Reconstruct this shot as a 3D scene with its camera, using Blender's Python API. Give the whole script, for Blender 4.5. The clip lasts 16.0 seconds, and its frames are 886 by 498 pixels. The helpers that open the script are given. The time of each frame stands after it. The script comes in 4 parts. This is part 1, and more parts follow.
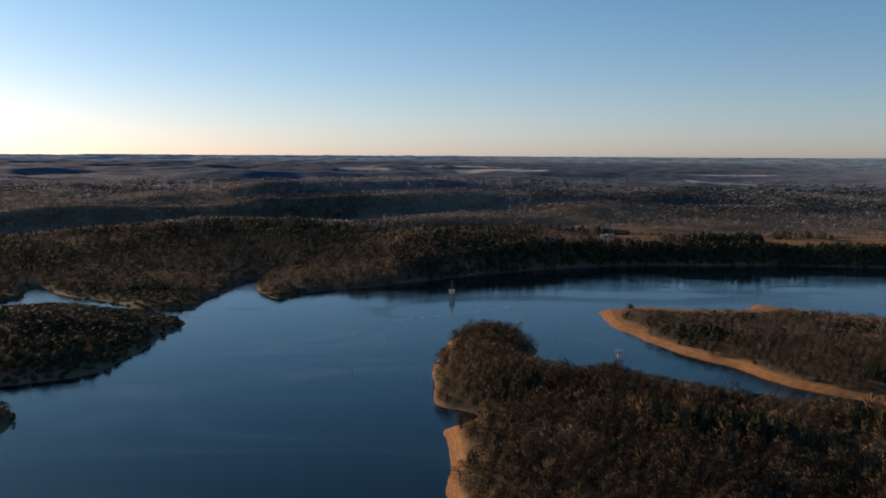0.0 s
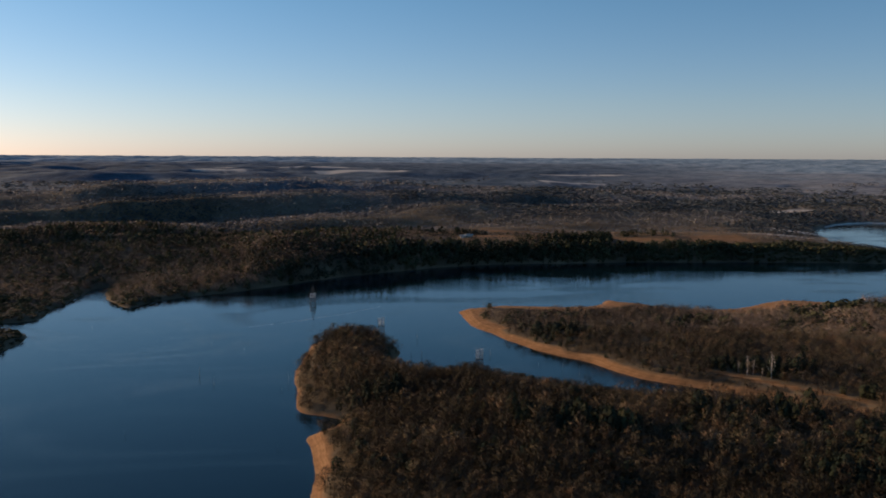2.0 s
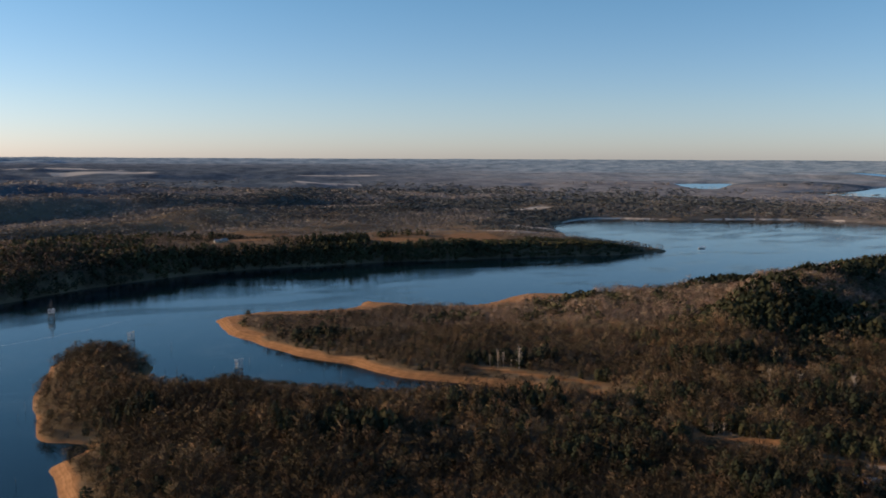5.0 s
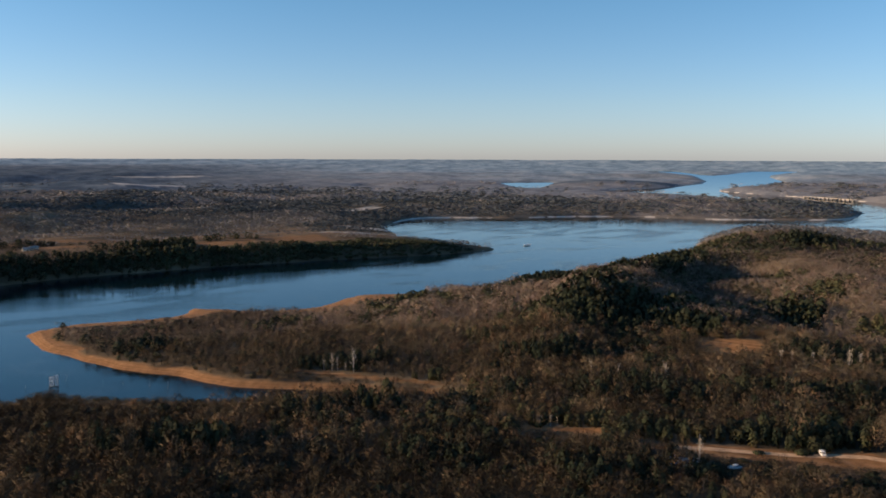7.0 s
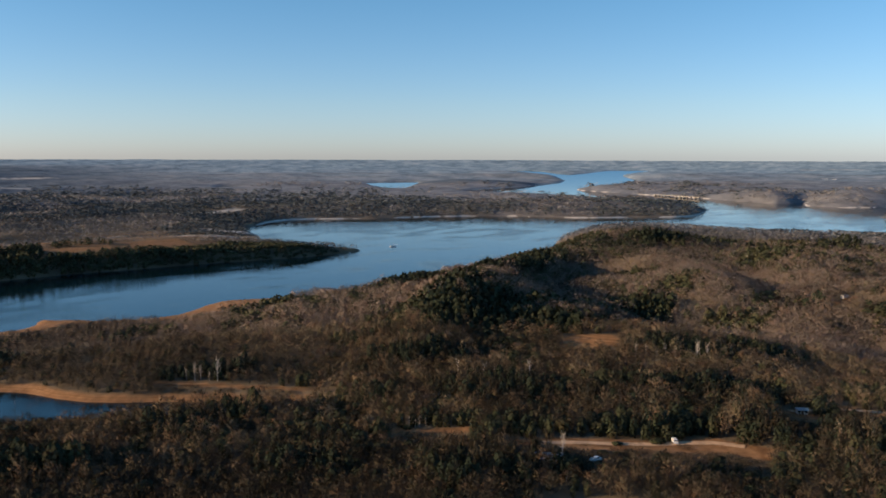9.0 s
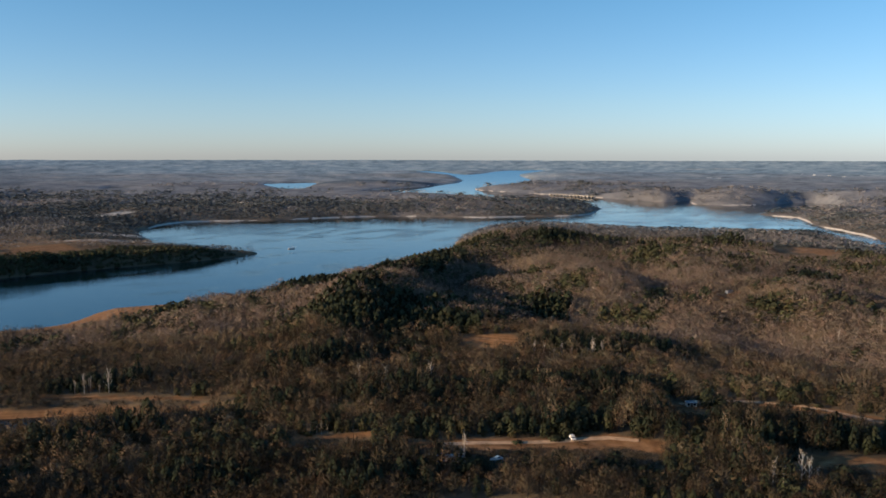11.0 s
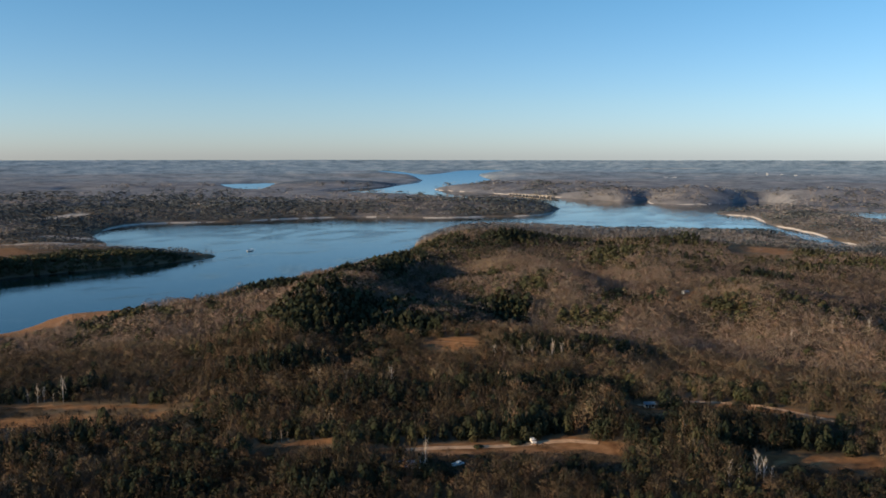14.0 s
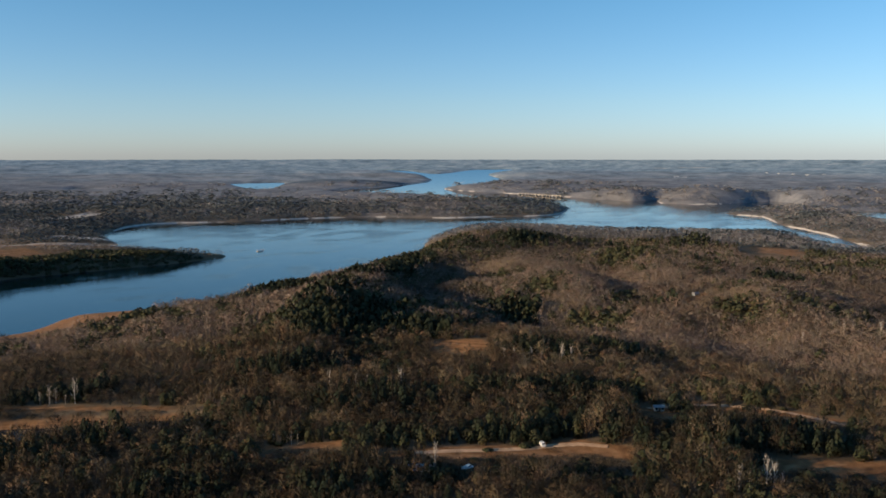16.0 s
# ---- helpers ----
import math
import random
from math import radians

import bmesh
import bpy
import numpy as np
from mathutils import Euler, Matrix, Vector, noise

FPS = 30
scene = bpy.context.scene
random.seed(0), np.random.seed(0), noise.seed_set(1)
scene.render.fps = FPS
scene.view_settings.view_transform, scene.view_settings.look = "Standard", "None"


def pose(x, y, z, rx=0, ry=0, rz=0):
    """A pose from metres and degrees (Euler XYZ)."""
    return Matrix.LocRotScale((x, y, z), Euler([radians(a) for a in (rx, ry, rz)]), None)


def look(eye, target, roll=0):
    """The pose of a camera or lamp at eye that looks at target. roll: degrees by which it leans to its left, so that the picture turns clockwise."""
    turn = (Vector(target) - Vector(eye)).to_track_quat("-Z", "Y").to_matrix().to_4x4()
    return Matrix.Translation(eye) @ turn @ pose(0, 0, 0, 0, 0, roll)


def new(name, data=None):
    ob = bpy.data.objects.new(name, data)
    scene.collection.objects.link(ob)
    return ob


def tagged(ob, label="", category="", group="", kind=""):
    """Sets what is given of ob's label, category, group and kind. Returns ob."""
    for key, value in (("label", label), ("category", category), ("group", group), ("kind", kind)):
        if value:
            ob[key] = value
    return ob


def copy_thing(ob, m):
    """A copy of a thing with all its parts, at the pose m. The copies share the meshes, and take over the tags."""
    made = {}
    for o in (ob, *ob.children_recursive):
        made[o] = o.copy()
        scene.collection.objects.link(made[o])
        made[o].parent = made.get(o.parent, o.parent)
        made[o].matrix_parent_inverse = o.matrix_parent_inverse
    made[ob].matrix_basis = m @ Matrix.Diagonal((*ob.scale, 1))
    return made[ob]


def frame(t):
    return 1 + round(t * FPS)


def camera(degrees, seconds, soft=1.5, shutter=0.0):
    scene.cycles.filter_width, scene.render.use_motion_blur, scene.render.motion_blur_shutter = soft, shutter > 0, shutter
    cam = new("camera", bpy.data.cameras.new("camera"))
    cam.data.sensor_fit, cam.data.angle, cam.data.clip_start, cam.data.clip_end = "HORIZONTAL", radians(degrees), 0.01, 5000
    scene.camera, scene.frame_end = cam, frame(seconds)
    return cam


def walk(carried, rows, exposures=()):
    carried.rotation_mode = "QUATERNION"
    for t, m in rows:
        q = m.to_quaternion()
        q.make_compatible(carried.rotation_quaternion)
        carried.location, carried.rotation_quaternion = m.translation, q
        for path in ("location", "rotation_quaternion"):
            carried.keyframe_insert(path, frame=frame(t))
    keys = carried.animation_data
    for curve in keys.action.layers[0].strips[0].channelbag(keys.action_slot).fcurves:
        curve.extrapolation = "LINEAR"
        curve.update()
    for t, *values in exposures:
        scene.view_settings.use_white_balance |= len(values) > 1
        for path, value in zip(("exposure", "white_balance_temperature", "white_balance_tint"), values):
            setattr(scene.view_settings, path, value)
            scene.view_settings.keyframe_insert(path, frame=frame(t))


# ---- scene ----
# ---- camera ----
cam = camera(54.67, 16.0, soft=1.75, shutter=0.4)
PATH = [
    (0.0, 0.04, 0.25, 120.15, 0.300, -6.277, 0.281),
    (0.5, 0.05, -0.13, 120.64, -0.498, -6.260, 0.287),
    (1.0, 0.06, -0.49, 121.13, -3.976, -6.245, 0.290),
    (1.5, 0.06, -0.81, 121.62, -6.525, -6.230, 0.292),
    (2.0, 0.05, -1.10, 122.11, -9.032, -6.216, 0.292),
    (2.5, 0.04, -1.37, 122.60, -11.625, -6.202, 0.290),
    (3.0, 0.03, -1.62, 123.08, -14.252, -6.190, 0.286),
    (3.5, 0.01, -1.84, 123.56, -16.780, -6.178, 0.281),
    (4.0, -0.01, -2.03, 124.05, -19.490, -6.167, 0.274),
    (6.5, -0.15, -2.73, 126.43, -33.704, -6.127, 0.224),
    (7.0, -0.18, -2.82, 126.90, -36.423, -6.122, 0.211),
    (7.5, -0.22, -2.89, 127.38, -38.871, -6.118, 0.198),
    (8.0, -0.25, -2.96, 127.85, -40.769, -6.115, 0.185),
    (8.5, -0.29, -3.01, 128.31, -43.030, -6.113, 0.171),
    (9.0, -0.32, -3.05, 128.78, -45.395, -6.112, 0.157),
    (9.5, -0.36, -3.08, 129.25, -47.427, -6.112, 0.142),
    (10.0, -0.39, -3.11, 129.71, -49.359, -6.113, 0.128),
    (12.5, -0.54, -3.17, 132.01, -54.289, -6.137, 0.062),
    (13.0, -0.57, -3.17, 132.46, -54.762, -6.145, 0.050),
    (13.5, -0.59, -3.18, 132.92, -54.947, -6.155, 0.039),
    (14.0, -0.60, -3.19, 133.37, -54.814, -6.166, 0.030),
    (14.5, -0.62, -3.21, 133.82, -54.629, -6.178, 0.021),
    (15.0, -0.63, -3.22, 134.27, -54.528, -6.191, 0.013),
    (15.5, -0.63, -3.25, 134.72, -54.373, -6.206, 0.007),
    (16.0, -0.63, -3.28, 135.16, -54.166, -6.222, 0.003),
]
walk(cam, [(t, pose(x, y, z, 90 + pitch, 0, yaw) @ pose(0, 0, 0, 0, 0, roll)) for t, x, y, z, yaw, pitch, roll in PATH],
     [(0.0, 0.13, 6600, 16), (1.0, 0.06, 6480, 15), (2.0, 0.04, 6430, 15), (2.5, 0.05, 6400, 15), (3.0, 0.20, 6500, 15), (4.0, 0.36, 6540, 15), (8.0, 0.56, 6230, 12), (16.0, 0.48, 6030, 7)])

# ---- light ----
SUN_ELEVATION, SUN_LEFT = 13.0, 55.0
world = bpy.data.worlds.new("evening_sky")
scene.world = world
world.use_nodes = True
sky = world.node_tree.nodes.new("ShaderNodeTexSky")
sky.sky_type, sky.sun_disc = "NISHITA", False
sky.sun_elevation, sky.sun_rotation = radians(SUN_ELEVATION), radians(-SUN_LEFT)
sky.altitude, sky.air_density, sky.dust_density, sky.ozone_density = 250, 0.8, 0.45, 3.4
background = world.node_tree.nodes["Background"]
background.inputs["Strength"].default_value = 0.122
# Evening haze: the air turns paler and rosier towards the horizon, all round, and clearer and deeper overhead.
ways, rise, haze, tinted = (world.node_tree.nodes.new("ShaderNode" + kind) for kind in ("TexCoord", "SeparateXYZ", "ValToRGB", "Mix"))
tinted.data_type, tinted.blend_type = "RGBA", "MULTIPLY"
tinted.inputs[0].default_value = 1.0
haze.color_ramp.elements.new(0.5)
haze.color_ramp.elements.new(0.7)
for step, (at, colour) in zip(haze.color_ramp.elements, ((0.0, (1.0, 0.90, 0.98)), (0.06, (1.0, 0.93, 0.90)), (0.24, (0.72, 0.97, 0.90)), (0.5, (0.58, 0.82, 0.84)))):
    step.position, step.color = at, (*colour, 1)
world.node_tree.links.new(ways.outputs["Generated"], rise.inputs[0])
world.node_tree.links.new(rise.outputs["Z"], haze.inputs["Fac"])
world.node_tree.links.new(sky.outputs["Color"], tinted.inputs[6])
world.node_tree.links.new(haze.outputs["Color"], tinted.inputs[7])
world.node_tree.links.new(tinted.outputs[2], background.inputs["Color"])

sun = new("sun", bpy.data.lights.new("sun", "SUN"))
sun.data.energy, sun.data.angle, sun.data.color = 5.2, radians(0.53), (1.0, 0.70, 0.42)
TO_SUN = Vector((-math.sin(radians(SUN_LEFT)) * math.cos(radians(SUN_ELEVATION)),
                 math.cos(radians(SUN_LEFT)) * math.cos(radians(SUN_ELEVATION)), math.sin(radians(SUN_ELEVATION))))
sun.matrix_world = look((-400, 300, 400), Vector((-400, 300, 400)) - TO_SUN)

# ---- plan of the country: metres from the foot of the camera's path ----
# Distances over NEAR are drawn in towards the horizon ring, along the line of sight, so that the sheet ends inside 5 km.
NEAR, SPAN, EYE = 2600.0, 2600.0, 128.0


def drawn_in(x, y, z):
    """Plan coordinates to the place where they are built."""
    x, y, z = np.asarray(x, float), np.asarray(y, float), np.asarray(z, float)
    d = np.maximum(np.hypot(x, y), 1e-6)
    k = np.where(d > NEAR, (NEAR + SPAN * (1 - SPAN / (np.maximum(d, NEAR) - NEAR + SPAN))) / d, 1.0)
    return x * k, y * k, EYE + (z - EYE) * k, k


def lattice(ix, iy, seed):
    n = (ix.astype(np.int64) * 374761393 + iy.astype(np.int64) * 668265263 + seed * 974634777) & 0x7FFFFFFF
    n = ((n ^ (n >> 13)) * 1274126177) & 0x7FFFFFFF
    return ((n ^ (n >> 16)) & 0xFFFF) / 65535.0


def value_noise(x, y, size, seed):
    x, y = np.asarray(x, float) / size, np.asarray(y, float) / size
    ix, iy = np.floor(x), np.floor(y)
    u, v = x - ix, y - iy
    u, v = u * u * (3 - 2 * u), v * v * (3 - 2 * v)
    a, b = lattice(ix, iy, seed), lattice(ix + 1, iy, seed)
    c, d = lattice(ix, iy + 1, seed), lattice(ix + 1, iy + 1, seed)
    return (a * (1 - u) + b * u) * (1 - v) + (c * (1 - u) + d * u) * v


def rolling(x, y, size, seed, octaves=3):
    total, weight, amp = 0.0, 0.0, 1.0
    for n in range(octaves):
        total, weight = total + amp * value_noise(x, y, size / 2**n, seed + n), weight + amp
        amp *= 0.5
    return total / weight


def smooth(a, b, v):
    t = np.clip((np.asarray(v, float) - a) / (b - a), 0, 1)
    return t * t * (3 - 2 * t)


# Shores of the reservoir, in order round the water.
SHORE_SOUTH = [(-5, -150), (-6, 60), (0, 200), (0, 260), (0, 290), (2, 313), (0, 338), (-2, 363), (2, 371), (13, 380), (15, 388), (4, 396),
               (-5, 403), (-6, 430), (-8, 465), (-6, 491), (-2, 528), (6, 556), (20, 572), (38, 568), (52, 546), (56, 515), (51, 488),
               (56, 466), (68, 464), (80, 474), (100, 470), (119, 448), (142, 430), (164, 410), (184, 396), (208, 383), (240, 362), (262, 350)]
SHORE_POINT = [(268, 355), (239, 385), (216, 406), (194, 424), (176, 452), (162, 485), (143, 515), (131, 550), (118, 598), (115, 644),
               (128, 663), (160, 668), (199, 659), (236, 664), (251, 690), (264, 668), (301, 637), (336, 632), (372, 656), (403, 660),
               (466, 634), (502, 621), (541, 610), (602, 612), (673, 616), (791, 632), (905, 692), (970, 735), (1080, 805), (1170, 830)]
SHORE_EAST = [(1260, 780), (1330, 690), (1400, 605), (1440, 500), (1500, 420), (1548, 384), (1488, 342), (1361, 272), (1326, 227), (1395, 224),
              (1431, 246), (1559, 313), (1665, 383), (1752, 445), (1945, 533), (2011, 636), (2218, 609), (2388, 583), (2462, 571), (2573, 613),
              (2621, 705), (2381, 778), (2346, 926), (2563, 1016), (2383, 1032), (2525, 1322), (2615, 1560), (2695, 1781), (2847, 2048)]
SHORE_FAR = [(3300, 2230), (4250, 2650), (4569, 2873), (5600, 3600), (7722, 4650), (7484, 4953), (5340, 3897), (6443, 5104), (6509, 5584),
             (5544, 4391), (3907, 2891), (3057, 2453), (2766, 2372), (2507, 2311), (2349, 2165), (2379, 1883), (2321, 1601), (2280, 1464),
             (2186, 1303), (1994, 1040), (1929, 1008), (1807, 952), (1690, 948), (1592, 1021), (1506, 1083), (1434, 1232), (1301, 1320)]
SHORE_NORTH = [(1177, 1361), (1039, 1453), (912, 1389), (822, 1289), (770, 1169), (744, 1144), (671, 1083), (721, 1029), (752, 980), (762, 912),
               (711, 894), (631, 899), (560, 915), (487, 925), (416, 935), (346, 940), (276, 939), (210, 936), (145, 920), (81, 888), (25, 850),
               (-48, 789), (-97, 757), (-127, 728), (-141, 703), (-160, 733), (-176, 774), (-178, 809)]
SHORE_WEST = [(-190, 805), (-195, 770), (-197, 725), (-196, 670), (-204, 652), (-231, 652), (-268, 680), (-307, 704), (-336, 726), (-362, 757),
              (-374, 748), (-352, 700), (-370, 660), (-338, 648), (-311, 666), (-289, 664), (-235, 640), (-206, 622), (-184, 597), (-188, 553),
              (-188, 501), (-193, 460), (-202, 446), (-217, 439), (-231, 431), (-300, 420), (-420, 412), (-400, 398), (-260, 399), (-218, 396),
              (-198, 383), (-192, 367), (-197, 340), (-240, 300), (-430, 240), (-450, 0), (-250, -190)]
EAST_ARM = [(2300, 440), (2294, 314), (2300, 200), (1900, 200), (1920, 262), (2009, 326), (2187, 392)]
NORTH_POND = [(2659, 3121), (2850, 3320), (3096, 3290), (2979, 3110), (2424, 2622), (2383, 2678)]
SMALL_PONDS = [[(1330, 2830), (1400, 2800), (1510, 2890), (1501, 2960)], [(1850, 3140), (2000, 3230), (2100, 3350), (1990, 3340)]]
LAKE = SHORE_SOUTH + SHORE_POINT + SHORE_EAST + SHORE_FAR + SHORE_NORTH + SHORE_WEST


def rounded(outline):
    """The outline as a smooth closed line through its corners."""
    p = np.array(outline, float)
    out = []
    for n in range(len(p)):
        a, b, c, d = p[n - 1], p[n], p[(n + 1) % len(p)], p[(n + 2) % len(p)]
        for s in (0.0, 0.34, 0.67):
            out.append(b + 0.5 * s * (c - a + s * (2 * a - 5 * b + 4 * c - d + s * (3 * b - 3 * c + d - a))))
    return np.array(out)


WATERS = [rounded(o) for o in (LAKE, EAST_ARM, NORTH_POND, *SMALL_PONDS)]


def inland(x, y):
    """Metres from the nearest shore: over zero on land, under zero on water."""
    x, y = np.asarray(x, float).ravel(), np.asarray(y, float).ravel()
    d = np.hypot(x, y)
    wob = np.clip(d / 260, 0.6, 2.5)
    x = x + wob * (rolling(x, y, 22, 71) - 0.5) * 3.2
    y = y + wob * (rolling(x, y, 22, 75) - 0.5) * 3.2
    best, wet = np.full(x.shape, 1e12), np.zeros(x.shape, bool)
    for loop in WATERS:
        inside = np.zeros(x.shape, bool)
        low, high = loop.min(0) - 900, loop.max(0) + 900
        pick = np.nonzero((x > low[0]) & (x < high[0]) & (y > low[1]) & (y < high[1]))[0]
        px, py = x[pick], y[pick]
        ins, near = np.zeros(px.shape, bool), np.full(px.shape, 1e12)
        for (ax, ay), (bx, by) in zip(loop, np.roll(loop, -1, 0)):
            ex, ey = bx - ax, by - ay
            s = np.clip(((px - ax) * ex + (py - ay) * ey) / (ex * ex + ey * ey + 1e-9), 0, 1)
            near = np.minimum(near, (px - ax - s * ex) ** 2 + (py - ay - s * ey) ** 2)
            if ay != by:
                ins ^= ((ay > py) != (by > py)) & (px < ex * (py - ay) / ey + ax)
        best[pick] = np.minimum(best[pick], near)
        inside[pick] = ins
        wet |= inside
    best = np.sqrt(np.minimum(best, 1e6))
    return np.where(wet, -best, best)


# Hills: x, y, how far they reach along and across, the turn of their long side in degrees, height.
HILLS = [(700, 560, 240, 60, 12, 15), (1050, 690, 200, 90, 35, 15), (1230, 480, 170, 150, -55, 9), (791, 344, 210, 45, -66, 15), (648, 256, 150, 30, -68, 11), (960, 560, 240, 40, -60, 5),
         (620, 330, 120, 80, 30, 8), (500, 402, 80, 24, 60, 7), (566, 345, 60, 34, 60, -8), (650, 330, 110, 24, 50, 5), (800, 300, 120, 26, 50, 6), (745, 430, 120, 26, 50, 5), (900, 480, 130, 30, 48, 6), (980, 330, 140, 30, 50, 6), (680, 180, 90, 22, 55, 6), (400, 460, 120, 60, -25, 5), (440, 412, 64, 20, 25, 13), (560, 470, 90, 24, 20, 9), (520, 215, 90, 24, -60, 6), (-290, 540, 100, 70, 90, 3), (-330, 1000, 150, 100, 10, 12), (-60, 1000, 160, 70, 25, 8),
         (-190, 1130, 150, 42, 38, 17), (-60, 1290, 130, 40, 20, 12), (-330, 1180, 130, 42, 50, 18), (-470, 1330, 170, 50, 40, 22), (-620, 1180, 160, 56, 45, 22), (110, 1330, 120, 36, 12, 9), (270, 1480, 130, 38, 30, 11), (-240, 1530, 170, 48, 30, 18), (-20, 1640, 150, 44, 14, 14), (180, 1760, 170, 46, 26, 15), (-560, 1720, 220, 60, 36, 24), (-330, 1900, 200, 56, 24, 20), (-80, 2060, 220, 56, 30, 20), (420, 1840, 170, 50, 30, 15), (330, 1250, 120, 34, 22, 9), (300, 1020, 260, 40, 2, 5), (1330, 1500, 330, 90, -38, 12),
         (1830, 1150, 200, 90, -40, 15), (480, 1500, 260, 90, 10, 18), (60, 2300, 520, 130, -5, 26),
         (2950, 1780, 240, 100, -60, 18), (2560, 1150, 160, 90, -60, 24), (2520, 880, 160, 80, -70, 20), (1800, 370, 200, 40, 33, 9), (2700, 560, 300, 90, -60, 30),
         (25, 520, 26, 32, 0, 4), (120, 380, 90, 60, -30, 3), (2950, 2720, 300, 90, -47, 14), (4300, 3500, 500, 150, -50, 20), (5200, 2800, 600, 250, 30, 20)]


def height(x, y, sd=None):
    """Height of the ground over the water, in plan coordinates."""
    x, y = np.asarray(x, float).ravel(), np.asarray(y, float).ravel()
    sd = inland(x, y) if sd is None else sd
    d = np.hypot(x, y)
    land = np.maximum(sd, 0)
    z = 1.7 * smooth(0, 7, land) + 6.0 * (1 - np.exp(-land / 60)) + (14.0 + 60.0 * smooth(380, 600, x) * smooth(1000, 720, d)) * (rolling(x, y, 180, 5) - 0.43) * (1 - np.exp(-land / 110))
    for hx, hy, along, across, turn, top in HILLS:
        c, s = math.cos(radians(turn)), math.sin(radians(turn))
        u, v = ((x - hx) * c + (y - hy) * s) / along, ((y - hy) * c - (x - hx) * s) / across
        z = z + top * np.exp(-0.5 * (u * u + v * v)) * (1 - np.exp(-land / 38))
    z = z + smooth(850, 1300, y) * smooth(900, 300, x) * 34 * (rolling(x, y, 250, 15) - 0.38) * (1 - np.exp(-land / 320))
    z = z + 9.0 * smooth(1, 26, land) * smooth(-110, 0, x) * smooth(760, 640, x) * (y > 740) * smooth(1250, 1080, y)
    far = smooth(1400, 4000, d)
    z = z + far * 12 * np.maximum(rolling(x, y, 900, 21) - 0.40, 0) * 1.6 * (1 - np.exp(-land / 450))
    north = smooth(30, 14, np.degrees(np.arctan2(x, y)))
    z = z + north * smooth(1500, 2300, d) * smooth(9000, 5000, d) * 75 * np.maximum(rolling(x / 1.8, y, 480, 25) - 0.42, 0) * (1 - np.exp(-land / 200))
    z = z + smooth(3500, 9000, d) * 12 * np.maximum(rolling(x, y, 3800, 31) - 0.4, 0) * (1 - np.exp(-land / 900))
    z = z + smooth(8500, 19500, d) * 52
    z = z + 0.35 * (rolling(x, y, 6, 41) - 0.5) * smooth(0.5, 5, land) * smooth(1200, 300, d)
    return np.where(sd > 0, z, np.maximum(-0.35 * -sd, -5.0) - 0.05)


# ---- materials ----
def material(name, rough=0.9, spec=0.2):
    mat = bpy.data.materials.new(name)
    mat.use_nodes = True
    nodes, links = mat.node_tree.nodes, mat.node_tree.links
    shader = nodes["Principled BSDF"]
    shader.inputs["Roughness"].default_value = rough
    shader.inputs["Specular IOR Level"].default_value = spec
    return mat, nodes, links, shader


def node(nodes, kind, **values):
    n = nodes.new(kind)
    for key, value in values.items():
        n.inputs[key.replace("_", " ")].default_value = value
    return n


def ramp(nodes, stops):
    n = nodes.new("ShaderNodeValToRGB")
    while len(n.color_ramp.elements) < len(stops):
        n.color_ramp.elements.new(0.5)
    for e, (at, colour) in zip(n.color_ramp.elements, stops):
        e.position, e.color = at, (*colour, 1)
    return n


def blend(nodes, links, a, b, fac):
    n = nodes.new("ShaderNodeMix")
    n.data_type = "RGBA"
    links.new(a, n.inputs[6]), links.new(b, n.inputs[7]), links.new(fac, n.inputs[0])
    return n.outputs[2]


def plain(name, colour, rough=0.7, metal=0.0, grain=0.15, scale=3.0):
    mat, nodes, links, shader = material(name, rough, 0.4)
    tex = node(nodes, "ShaderNodeTexNoise", Scale=scale, Detail=4.0)
    r = ramp(nodes, [(0.3, [c * (1 - grain) for c in colour]), (0.7, [min(1, c * (1 + grain)) for c in colour])])
    place = nodes.new("ShaderNodeTexCoord")
    links.new(place.outputs["Object"], tex.inputs["Vector"])
    links.new(tex.outputs["Fac"], r.inputs["Fac"])
    links.new(r.outputs["Color"], shader.inputs["Base Color"])
    shader.inputs["Metallic"].default_value = metal
    return mat


